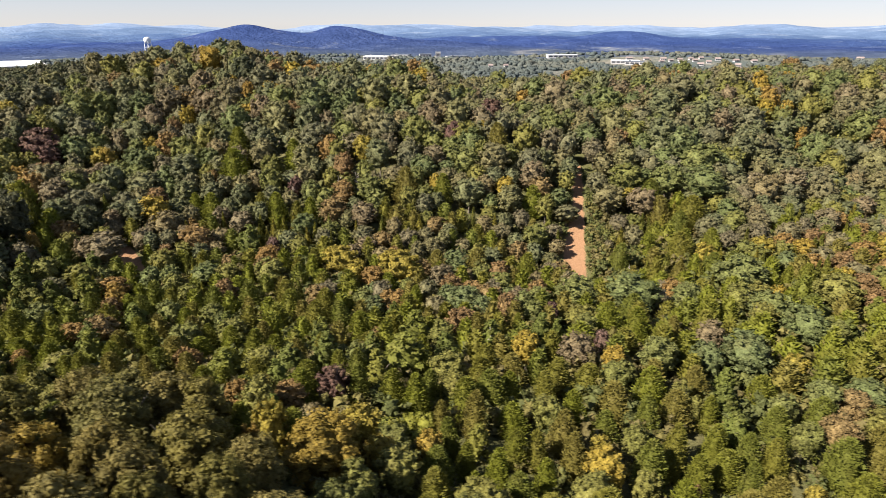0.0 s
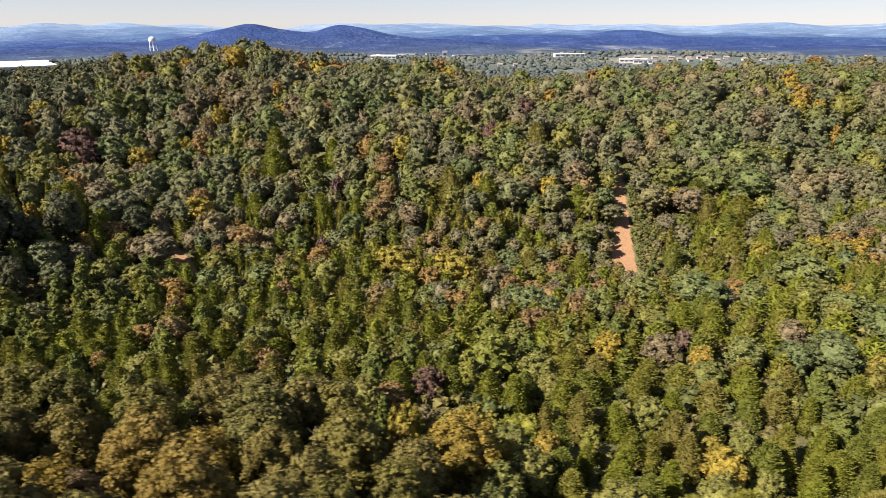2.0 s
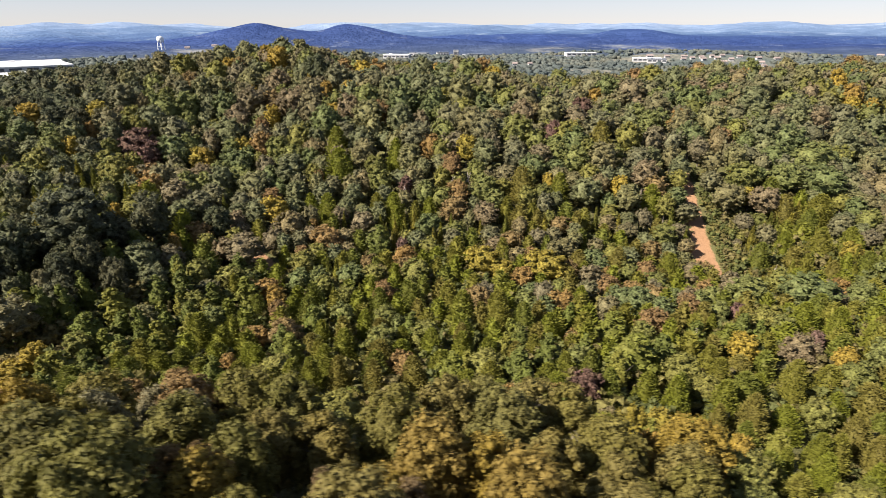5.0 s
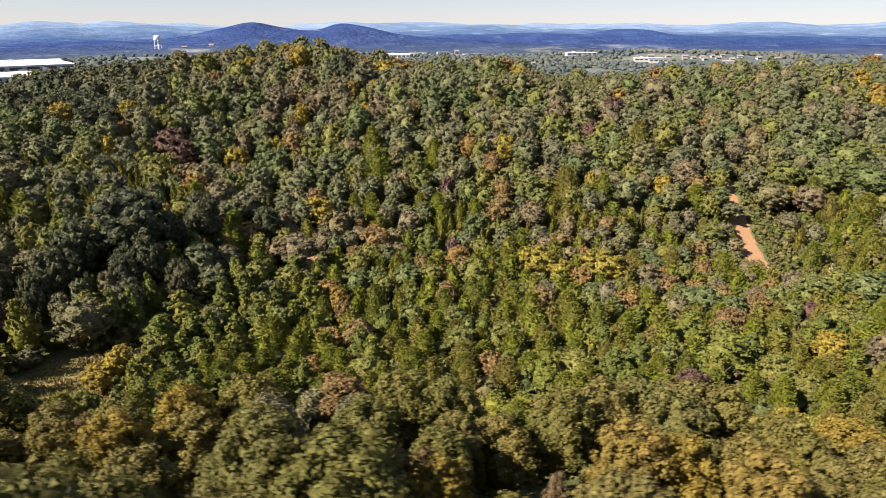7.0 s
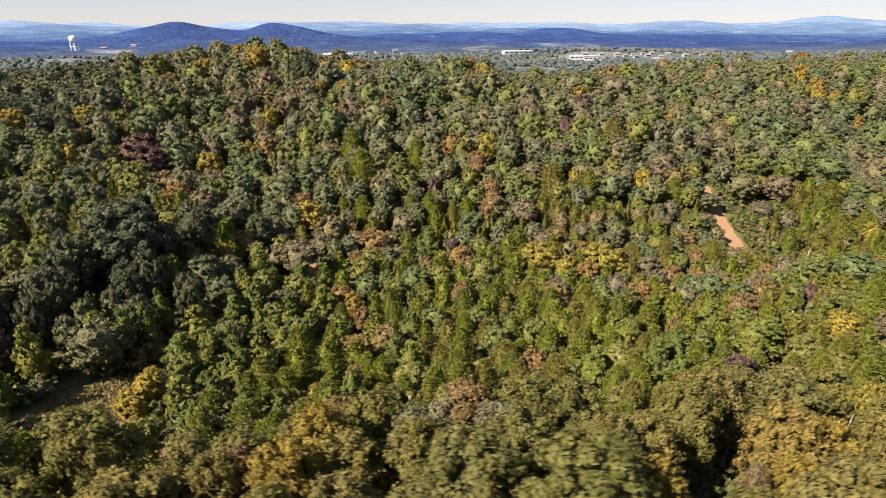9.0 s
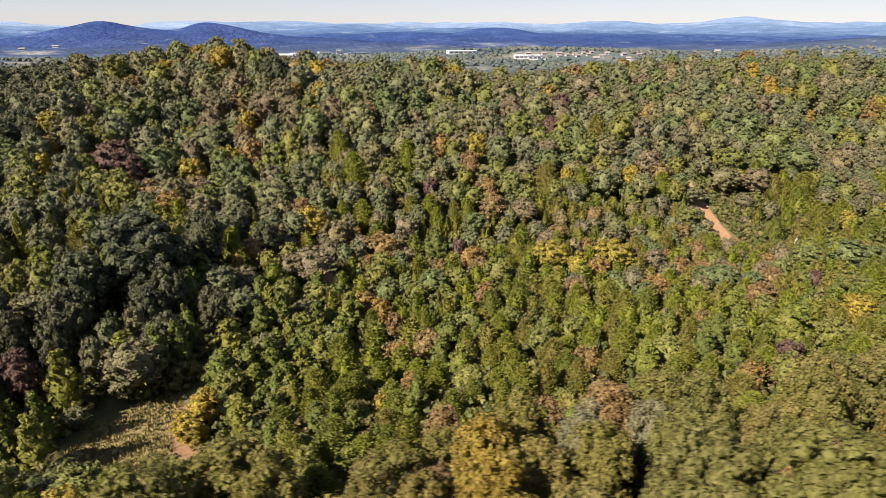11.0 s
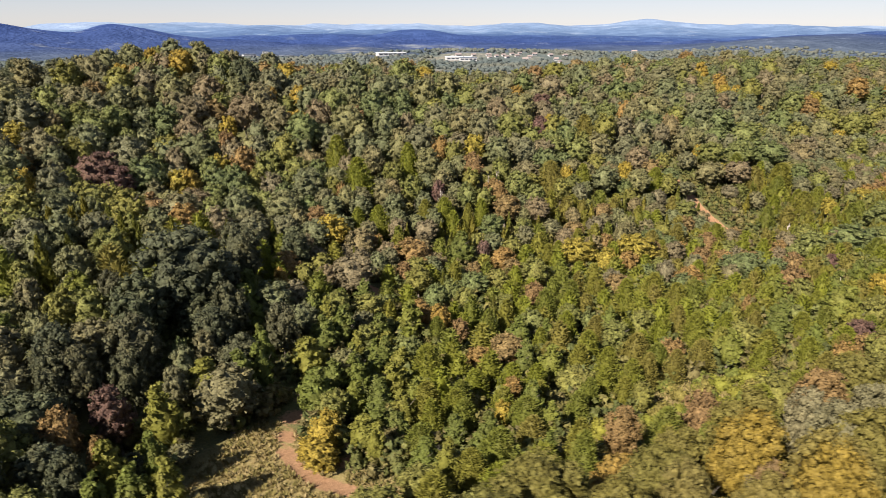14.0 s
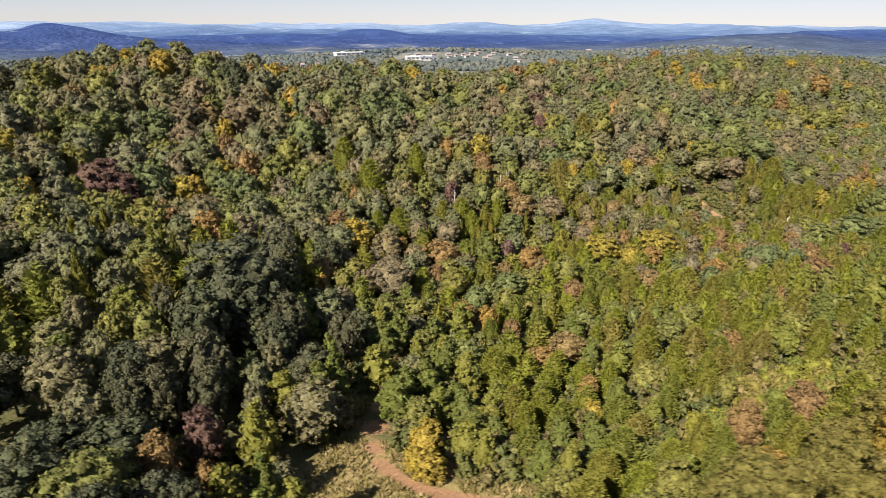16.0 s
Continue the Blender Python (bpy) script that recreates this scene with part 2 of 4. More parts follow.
def soil_material():
    m, t, out = material("woodland_floor_and_track_soil")
    pos = node(t, "ShaderNodeNewGeometry").outputs["Position"]
    big = node(t, "ShaderNodeTexNoise", {"Vector": pos, "Scale": 0.12, "Detail": 4.0})
    fine = node(t, "ShaderNodeTexNoise", {"Vector": pos, "Scale": 2.2, "Detail": 5.0, "Roughness": 0.7})
    litter = ramp(t, fine.outputs[0], [(0.3, (0.05, 0.044, 0.025)), (0.5, (0.095, 0.08, 0.042)), (0.72, (0.15, 0.125, 0.066))])
    green = ramp(t, fine.outputs[0], [(0.3, (0.05, 0.062, 0.022)), (0.7, (0.105, 0.112, 0.036))])
    floor = mix(t, big.outputs[0], litter, green)
    straw = ramp(t, fine.outputs[0], [(0.25, (0.11, 0.095, 0.035)), (0.5, (0.21, 0.165, 0.070)), (0.75, (0.32, 0.25, 0.125))])
    dirt = ramp(t, fine.outputs[0], [(0.25, (0.17, 0.092, 0.050)), (0.55, (0.25, 0.145, 0.083)), (0.8, (0.33, 0.215, 0.13))])
    wild = node(t, "ShaderNodeAttribute", attribute_name="meadow").outputs["Fac"]
    bare = node(t, "ShaderNodeAttribute", attribute_name="bare").outputs["Fac"]
    ragged = node(t, "ShaderNodeMath", {0: bare, 1: fine.outputs[0]}, operation="ADD")
    edge = node(t, "ShaderNodeMapRange", {"Value": ragged.outputs[0], 1: 0.85, 2: 1.1})
    col = mix(t, edge.outputs[0], mix(t, wild, floor, straw), dirt)
    bump = node(t, "ShaderNodeBump", {"Height": fine.outputs[0], "Strength": 0.8, "Distance": 0.3})
    b = node(t, "ShaderNodeBsdfPrincipled", {"Base Color": col, "Roughness": 0.95, "Normal": bump.outputs[0], "Specular IOR Level": 0.1})
    t.links.new(b.outputs[0], out.inputs[0])
    return m


def valley_material(name, wooded):
    """Woods and open land of the wide valley: dull green with tan stretches, blue-grey haze painted in."""
    m, t, out = material(name)
    pos = node(t, "ShaderNodeNewGeometry")
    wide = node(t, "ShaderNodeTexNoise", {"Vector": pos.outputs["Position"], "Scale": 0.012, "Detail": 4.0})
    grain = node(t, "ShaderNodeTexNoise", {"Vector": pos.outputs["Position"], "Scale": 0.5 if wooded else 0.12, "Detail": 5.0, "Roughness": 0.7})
    # blue raised in these greens to paint in the haze over the valley
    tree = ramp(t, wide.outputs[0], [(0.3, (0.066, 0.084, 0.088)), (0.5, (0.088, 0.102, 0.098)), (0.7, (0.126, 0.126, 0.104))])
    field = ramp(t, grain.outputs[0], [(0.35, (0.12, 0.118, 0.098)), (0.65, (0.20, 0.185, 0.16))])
    if wooded:
        col = tree
    else:
        mown = node(t, "ShaderNodeMapRange", {"Value": grain.outputs[0], 1: 0.35, 2: 0.6})
        mown = node(t, "ShaderNodeMath", {0: node(t, "ShaderNodeAttribute", attribute_name="open_land").outputs["Fac"], 1: mown.outputs[0]}, operation="MULTIPLY")
        col = mix(t, mown.outputs[0], tree, field)
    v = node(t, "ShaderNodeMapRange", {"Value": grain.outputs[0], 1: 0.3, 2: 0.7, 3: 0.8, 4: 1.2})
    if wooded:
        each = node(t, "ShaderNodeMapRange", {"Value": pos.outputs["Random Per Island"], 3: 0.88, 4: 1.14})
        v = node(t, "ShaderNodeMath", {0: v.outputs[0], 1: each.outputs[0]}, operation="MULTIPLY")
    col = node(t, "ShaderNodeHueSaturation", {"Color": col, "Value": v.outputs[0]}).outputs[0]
    bump = node(t, "ShaderNodeBump", {"Height": grain.outputs[0], "Strength": 1.0 if wooded else 0.45, "Distance": 3.0 if wooded else 8.0})
    b = node(t, "ShaderNodeBsdfPrincipled", {"Base Color": col, "Roughness": 1.0, "Specular IOR Level": 0.0, "Normal": bump.outputs[0]})
    t.links.new(b.outputs[0], out.inputs[0])
    return m


def backdrop_material():
    """The plain backdrop of far hills, from about a kilometre off to the horizon, blue haze painted in by distance."""
    m, t, out = material("far_hills_painted_haze")
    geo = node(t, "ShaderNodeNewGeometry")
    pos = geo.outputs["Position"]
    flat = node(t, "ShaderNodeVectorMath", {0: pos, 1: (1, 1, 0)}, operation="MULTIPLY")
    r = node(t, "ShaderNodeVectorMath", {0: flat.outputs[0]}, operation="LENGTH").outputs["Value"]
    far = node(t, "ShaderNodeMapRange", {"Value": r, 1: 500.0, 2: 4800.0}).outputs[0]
    # haze by distance put into base colours; darkest belt stands in for cloud shadow
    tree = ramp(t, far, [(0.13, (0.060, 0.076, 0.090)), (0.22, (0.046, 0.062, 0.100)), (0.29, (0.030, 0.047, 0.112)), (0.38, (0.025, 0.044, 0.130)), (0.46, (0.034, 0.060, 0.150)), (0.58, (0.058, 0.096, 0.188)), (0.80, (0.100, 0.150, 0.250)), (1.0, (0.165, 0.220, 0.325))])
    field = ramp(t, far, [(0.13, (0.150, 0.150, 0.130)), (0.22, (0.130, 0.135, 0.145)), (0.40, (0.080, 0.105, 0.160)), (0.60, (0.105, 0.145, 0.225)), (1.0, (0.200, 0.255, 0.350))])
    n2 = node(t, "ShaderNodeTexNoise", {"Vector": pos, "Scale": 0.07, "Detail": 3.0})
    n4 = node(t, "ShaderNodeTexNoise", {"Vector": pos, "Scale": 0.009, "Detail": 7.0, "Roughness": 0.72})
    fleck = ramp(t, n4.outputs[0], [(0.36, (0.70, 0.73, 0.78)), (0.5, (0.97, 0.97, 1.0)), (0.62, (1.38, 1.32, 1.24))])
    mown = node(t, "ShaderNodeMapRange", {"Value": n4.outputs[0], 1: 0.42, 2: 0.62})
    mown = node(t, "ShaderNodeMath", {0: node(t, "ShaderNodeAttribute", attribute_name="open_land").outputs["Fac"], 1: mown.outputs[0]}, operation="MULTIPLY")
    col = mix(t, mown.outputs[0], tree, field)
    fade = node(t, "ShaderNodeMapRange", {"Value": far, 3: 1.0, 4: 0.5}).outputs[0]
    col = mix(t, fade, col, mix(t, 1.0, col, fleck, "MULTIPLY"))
    # streets, roofs and cut fields of the towns along the valleys
    n5 = node(t, "ShaderNodeTexNoise", {"Vector": pos, "Scale": 0.011, "Detail": 7.0, "Roughness": 0.8})
    town = node(t, "ShaderNodeMapRange", {"Value": n5.outputs[0], 1: 0.58, 2: 0.66, 3: 0.0, 4: 0.38})
    col = mix(t, town.outputs[0], col, (0.17, 0.20, 0.27))
    bump = node(t, "ShaderNodeBump", {"Height": n2.outputs[0], "Strength": 0.55, "Distance": 14.0})
    b = node(t, "ShaderNodeBsdfPrincipled", {"Base Color": col, "Roughness": 1.0, "Specular IOR Level": 0.0, "Normal": bump.outputs[0]})
    t.links.new(b.outputs[0], out.inputs[0])
    return m


SOIL = soil_material()
VALLEY = valley_material("haze_tinted_valley_land", False)
VALLEY_WOOD = valley_material("haze_tinted_valley_woods", True)
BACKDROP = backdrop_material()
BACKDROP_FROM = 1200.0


# ---------------------------------------------------------------- mesh helpers
def mesh_from(name, verts, faces, mats, index=None, floats=None, smooth_faces=False):
    """A mesh from arrays; faces: an (n, 3) or (n, 4) array."""
    me = bpy.data.meshes.new(name)
    faces = np.asarray(faces, np.int32)
    n, k = faces.shape
    me.vertices.add(len(verts))
    me.vertices.foreach_set("co", np.asarray(verts, np.float32).ravel())
    me.loops.add(n * k)
    me.loops.foreach_set("vertex_index", faces.ravel())
    me.polygons.add(n)
    me.polygons.foreach_set("loop_start", np.arange(0, n * k, k, dtype=np.int32))
    for mat in mats:
        me.materials.append(mat)
    if index is not None:
        me.polygons.foreach_set("material_index", np.asarray(index, np.int32))
    me.polygons.foreach_set("use_smooth", np.full(n, smooth_faces))
    for key, vals in (floats or {}).items():
        a = me.attributes.new(key, "FLOAT", "POINT")
        a.data.foreach_set("value", np.asarray(vals, np.float32))
    me.update(calc_edges=True)
    return me


def part(name, me, parent, label=""):
    ob = new(name, me)
    ob.parent = parent
    return tagged(ob, label)


# ---------------------------------------------------------------- ground sheet, from underfoot to the horizon
def build_ground():
    ang = np.concatenate([np.arange(-62, 84, 0.5), np.arange(84, 298, 6.0)])
    ang = np.radians(ang)
    rad = np.concatenate([np.arange(4, 540, 3.6), 540 * 1.019 ** np.arange(0, 140)])
    rad = rad[rad < 5100]
    c = np.array((-50.0, -20.0))
    A, R = np.meshgrid(ang, rad)
    X, Y = c[0] + R * np.sin(A), c[1] + R * np.cos(A)
    X, Y = np.append(X.ravel(), c[0]), np.append(Y.ravel(), c[1])
    Z = ground_z(X, Y)
    d = track_distance(X, Y)
    bare = np.clip(1 - (d + 0.6) / 1.6, 0, 1)
    Z = Z - 0.15 * np.clip(bare, 0, 1)
    na, nr = len(ang), len(rad)
    i, j = np.meshgrid(np.arange(na), np.arange(nr - 1))
    i2 = (i + 1) % na
    q = np.stack([j * na + i, (j + 1) * na + i, (j + 1) * na + i2, j * na + i2], -1).reshape(-1, 4)[:, ::-1]
    cap = np.stack([np.full(na, na * nr), np.arange(na), (np.arange(na) + 1) % na, (np.arange(na) + 1) % na], -1)
    tri = np.concatenate([q[:, [0, 1, 2]], q[:, [0, 2, 3]], cap[:, [0, 2, 1]]])
    mid = np.hypot(X[tri].mean(1), Y[tri].mean(1))
    far = (mid > 560) | (Y[tri].mean(1) > 520)
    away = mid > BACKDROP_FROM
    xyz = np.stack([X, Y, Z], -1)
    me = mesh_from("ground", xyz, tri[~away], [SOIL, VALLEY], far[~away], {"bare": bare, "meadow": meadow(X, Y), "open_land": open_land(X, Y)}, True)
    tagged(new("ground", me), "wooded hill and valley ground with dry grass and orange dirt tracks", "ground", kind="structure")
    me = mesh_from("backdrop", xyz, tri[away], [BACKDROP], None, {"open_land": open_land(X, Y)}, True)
    tagged(new("backdrop", me), "far hills and valley reaching to the horizon, blue haze painted into their colour", "far hills", kind="structure")


build_ground()


# ---------------------------------------------------------------- foliage shapes
def unit(v):
    return v / np.maximum(np.linalg.norm(v, axis=-1, keepdims=True), 1e-9)


def sprays(g, centre, normal, size, long=1.0, along=None):
    """One small leaf spray (a triangle) at each centre, facing about its normal; along: its long axis."""
    n = len(centre)
    a = unit(np.cross(normal, g.normal(size=(n, 3)))) if along is None else unit(along)
    b = unit(np.cross(normal, a))
    s = size * g.uniform(0.65, 1.35, (n, 1))
    v = np.stack([centre + a * s * long, centre - a * s * 0.55 * long + b * s * 0.8, centre - a * s * 0.55 * long - b * s * 0.8], 1)
    return v.reshape(-1, 3)


def ball(lat, lon):
    """Vertices and triangles of a small unit ball."""
    v = [(0, 0, 1)]
    for i in range(1, lat):
        for j in range(lon):
            p, q = math.pi * i / lat, 2 * math.pi * (j + 0.5 * (i % 2)) / lon
            v.append((math.sin(p) * math.cos(q), math.sin(p) * math.sin(q), math.cos(p)))
    v.append((0, 0, -1))
    f = []
    for j in range(lon):
        k = (j + 1) % lon
        f.append((0, 1 + j, 1 + k))
        for i in range(lat - 2):
            a, b = 1 + i * lon, 1 + (i + 1) * lon
            f += [(a + j, b + j, b + k), (a + j, b + k, a + k)]
        f.append((len(v) - 1, len(v) - 1 - lon + k, len(v) - 1 - lon + j))
    return np.array(v), np.array(f)


def broad_crown(g, R, H, base, lobes, per, leaf, squeeze=0.0, fine=True, core=None):
    """A broadleaf crown of boughs, each an uneven tuft of sprays, round a dim inner mass. Crown from base to H, half width R."""
    cz, hz = (base + H) / 2, (H - base) / 2
    near = lobes > 55
    core = core or (0.72 if near else 0.80)
    u = np.clip(np.linspace(-0.8, 0.97, lobes) + g.normal(size=lobes) * 0.08, -0.85, 0.98)
    th = np.arange(lobes) * 2.39996 + g.uniform(-0.5, 0.5, lobes)
    w = np.sqrt(np.clip(1 - u * u, 0, 1)) * (1 - squeeze * np.clip(u + 0.35, 0, 1))
    wide = np.array([g.uniform(0.85, 1.15), g.uniform(0.85, 1.15), 1.0])
    lean = g.normal(size=2) * 0.10 * R
    rl = R * g.uniform(0.16, 0.30, lobes) * (1 - 0.3 * squeeze)
    k = g.uniform(0.82, 1.0, lobes)
    c = np.stack([w * np.cos(th) * k * (R - 0.6 * rl), w * np.sin(th) * k * (R - 0.6 * rl), cz + u * (hz - rl * 0.55) * (0.35 + 0.65 * k)], -1) * wide
    c[:, :2] += lean * np.clip(u + 0.3, 0, 1.3)[:, None]
    # the leafy inside of the crown, lumpy, reaching out between the boughs
    bv, bf = ball(6, 9) if fine else ball(4, 7)
    thin = 1 - squeeze * np.clip(bv[:, 2:3] + 0.35, 0, 1)
    bv = bv * np.array([R * core, R * core, hz * (core + 0.06)]) * np.concatenate([thin, thin, np.ones_like(thin)], 1) * wide * g.uniform(0.80, 1.06, (len(bv), 1)) + np.array([0, 0, cz - 0.05 * hz])
    # larger boughs carry more sprays; a third of all sprays cover the inside
    n_all = lobes * per
    n_in = int(n_all * 0.35)
    share = rl**1.8
    who = g.choice(lobes, n_all - n_in, p=share / share.sum())
    d = unit(g.normal(size=(len(who), 3)))
    outward = unit(c - np.array([0, 0, cz - 0.3 * hz]))[who]
    d = unit(d + 0.75 * outward + np.array([0, 0, 0.2]))
    p = c[who] + d * (rl[who] * g.uniform(0.6 if near else 0.75, 1.3 if near else 1.25, len(who)))[:, None] * np.array([1, 1, 0.85])
    tri = bv[bf[g.integers(len(bf), size=n_in)]]
    m = g.dirichlet((1, 1, 1), n_in)
    p_in = (tri * m[:, :, None]).sum(1)
    d_in = unit((p_in - np.array([0, 0, cz - 0.2 * hz])) / np.array([R, R, hz]) ** 2)
    p, d = np.concatenate([p, p_in + d_in * 0.1]), np.concatenate([d, d_in])
    v = sprays(g, p, unit(d + (0.32 if near else 0.5) * g.normal(size=d.shape)), leaf)
    f = np.arange(len(v)).reshape(-1, 3)
    # the leafy body of each bough, under its sprays
    lv, lf = ball(3, 5) if lobes > 43 else ball(2, 5) if fine else ball(2, 4)
    bodies = [(lv * np.array([1, 1, 0.85]) * r * g.uniform(*((0.5, 0.8) if near else (0.75, 0.98)), (len(lv), 1)) + m_, lf) for m_, r in zip(c, rl)]
    return join([(v, f), (bv, bf)] + bodies)


def pine_crown(g, R, H, base, n, leaf):
    """A young pine: a soft, tapering crown of outward and upward needle tufts in uneven whorls, over a dim inside."""
    whorls = 7
    phase, lop = g.uniform(0, 6.283, 4), g.uniform(0.08, 0.2)

    def reach(s, a):
        step = (s * whorls + 0.35 * np.sin(a + phase[0])) % 1.0
        r = R * np.clip(1 - s, 0, 1) ** 0.52 * np.minimum(1, 0.62 + 2.0 * s) * (1.08 - 0.30 * step)
        return r * (1 + lop * np.sin(2 * a + phase[1]) + 0.10 * np.sin(5 * a + 9 * s + phase[2])) + 0.08
    s = g.uniform(0.0, 1.0, n) ** 1.25
    a = g.uniform(0, 6.283, n)
    r = reach(s, a) * g.uniform(0.72, 1.10, n)
    ca, sa = np.cos(a), np.sin(a)
    p = np.stack([ca * r, sa * r, base + (H - base) * s + 0.10 * r], -1)
    nrm = np.stack([ca * 0.85, sa * 0.85, np.full(n, 0.62)], -1) + g.normal(size=(n, 3)) * 0.30
    o = np.stack([ca * 0.8, sa * 0.8, np.full(n, 0.75)], -1) + g.normal(size=(n, 3)) * 0.32
    v = sprays(g, p, unit(nrm), leaf, 2.1, o)
    bv, bf = ball(8, 9)
    bs = np.clip(0.5 + 0.5 * bv[:, 2], 0, 1)
    ba = np.arctan2(bv[:, 1], bv[:, 0])
    br = 0.74 * reach(bs, ba) * g.uniform(0.85, 1.05, len(bv)) * (np.abs(bv[:, 2]) < 0.99)
    bv = np.stack([np.cos(ba) * br, np.sin(ba) * br, base + (H - base) * bs * 0.95], -1)
    return join([(v, np.arange(len(v)).reshape(-1, 3)), (bv, bf)])


def cedar_crown(g, R, H, n, leaf):
    """A narrow flame of upright scale-leaf sprays."""
    s = g.uniform(0.03, 1.0, n) ** 1.15
    a = g.uniform(0, 6.283, n)
    r = R * (1 - s) ** 0.8 * (1 + 0.22 * np.sin(a * 3 + s * 9)) * g.uniform(0.8, 1.08, n)
    p = np.stack([np.cos(a) * r, np.sin(a) * r, s * H], -1)
    nrm = np.stack([np.cos(a), np.sin(a), np.full(n, 0.35)], -1) + g.normal(size=(n, 3)) * 0.4
    up = np.stack([np.cos(a) * 0.35, np.sin(a) * 0.35, np.ones(n)], -1) + g.normal(size=(n, 3)) * 0.25
    v = sprays(g, p, unit(nrm), leaf, 1.4, up)
    f = np.arange(len(v)).reshape(-1, 3)
    bv, bf = ball(4, 5)
    bv = bv * np.array([R * 0.62, R * 0.62, H * 0.36]) + np.array([0, 0, H * 0.34])
    return np.concatenate([v, bv]), np.concatenate([f, bf + len(v)])


def tube(a, b, ra, rb, sides=6):
    a, b = np.array(a, float), np.array(b, float)
    d = unit(b - a)
    s = unit(np.cross(d, [0.3, 0.9, 0.2]))
    t = np.cross(d, s)
    q = np.arange(sides) * 2 * math.pi / sides
    ring = np.cos(q)[:, None] * s + np.sin(q)[:, None] * t
    v = np.concatenate([a + ring * ra, b + ring * rb])
    f = []
    for i in range(sides):
        j = (i + 1) % sides
        f += [(i, j, sides + j), (i, sides + j, sides + i)]
    return v, np.array(f)


def join(pieces):
    vs, fs, k = [], [], 0
    for v, f in pieces:
        vs.append(v)
        fs.append(f + k)
        k += len(v)
    return np.concatenate(vs), np.concatenate(fs)


def trunk_shape(g, H, base, R, limbs):
    """A tapered, slightly crooked trunk, flared at its foot, and its rising limbs, each forked once."""
    r = 0.018 * H + 0.06
    knee = np.array([g.normal() * 0.15, g.normal() * 0.15, base])
    tip = np.array([g.normal() * 0.3, g.normal() * 0.3, base + (H - base) * 0.75])
    stem = join([tube((0, 0, -0.8), (0, 0, 0.5), r * 1.5, r * 1.05), tube((0, 0, 0.5), knee, r * 1.05, r * 0.75), tube(knee, tip, r * 0.75, r * 0.15)])
    out = []
    for i in range(limbs):
        q = g.uniform(0, 6.28)
        s = knee + (tip - knee) * g.uniform(-0.05, 0.6)
        e = s + np.array([math.cos(q) * R * 0.62, math.sin(q) * R * 0.62, (H - base) * g.uniform(0.15, 0.4)])
        m = s + (e - s) * 0.55
        fork = m + (e - s) * 0.4 + np.array([math.cos(q + 1.2), math.sin(q + 1.2), 0.5]) * R * 0.22
        out.append(join([tube(s, e, r * 0.42, r * 0.1, 5), tube(m, fork, r * 0.24, r * 0.06, 4)]))
    return stem, out


# kind: half width, height, foot of the crown
SIZE = {"oak_tree": (4.6, 13.0, 2.6), "ash_tree": (4.4, 13.0, 2.6), "hickory_tree": (4.2, 12.5, 2.5), "brown_oak": (4.5, 12.5, 2.5), "sweetgum_tree": (4.0, 12.5, 2.4),
        "hill_oak": (3.6, 13.0, 3.4), "hill_maple": (3.5, 13.0, 3.2), "hill_beech": (3.3, 12.5, 3.2), "pale_oak": (3.6, 13.0, 3.4), "dark_oak": (5.2, 14.0, 2.4), "gold_maple": (3.8, 11.5, 2.0),
        "russet_tree": (3.5, 10.5, 1.8), "poplar_tree": (3.0, 10.5, 1.0), "pine_tree": (3.2, 9.0, 0.3), "cedar_tree": (1.6, 6.5, 0.2), "bush": (1.9, 2.7, -0.1)}
WORDS = {
    "oak_tree": ("oak tree with a rounded, lumpy crown in the wood, its grey-green partly painted haze", "oak tree"),
    "ash_tree": ("fresh green broadleaf tree with a full domed crown", "ash tree"),
    "hickory_tree": ("hickory with yellow-green leaves beginning to turn", "hickory tree"),
    "brown_oak": ("oak with dull grey-brown turning leaves in the wood", "oak tree"),
    "sweetgum_tree": ("sweetgum tree with dark maroon autumn leaves", "sweetgum tree"),
    "hill_oak": ("olive-green oak with tan turning leaves on the near hillside", "oak tree"),
    "hill_maple": ("maple with golden turning leaves on the near hillside", "maple tree"),
    "hill_beech": ("beech with rusty tan leaves on the near hillside", "beech tree"),
    "pale_oak": ("oak with pale, dry, cream-tinged leaves on the near hillside", "oak tree"),
    "dark_oak": ("large oak with a broad dense crown, its dark green partly painted cloud shade", "oak tree"),
    "gold_maple": ("maple tree with golden yellow autumn leaves", "maple tree"),
    "russet_tree": ("broadleaf tree with dull russet-brown autumn leaves", "tree"),
    "poplar_tree": ("young tulip poplar with an upright fresh green crown", "poplar tree"),
    "pine_tree": ("young olive-green pine with level, feathery boughs", "pine tree"),
    "bush": ("rounded yellow-green bush on the dry grass slope", "bush"),
    "cedar_tree": ("narrow cone-shaped red cedar standing among brush", "cedar tree"),
}


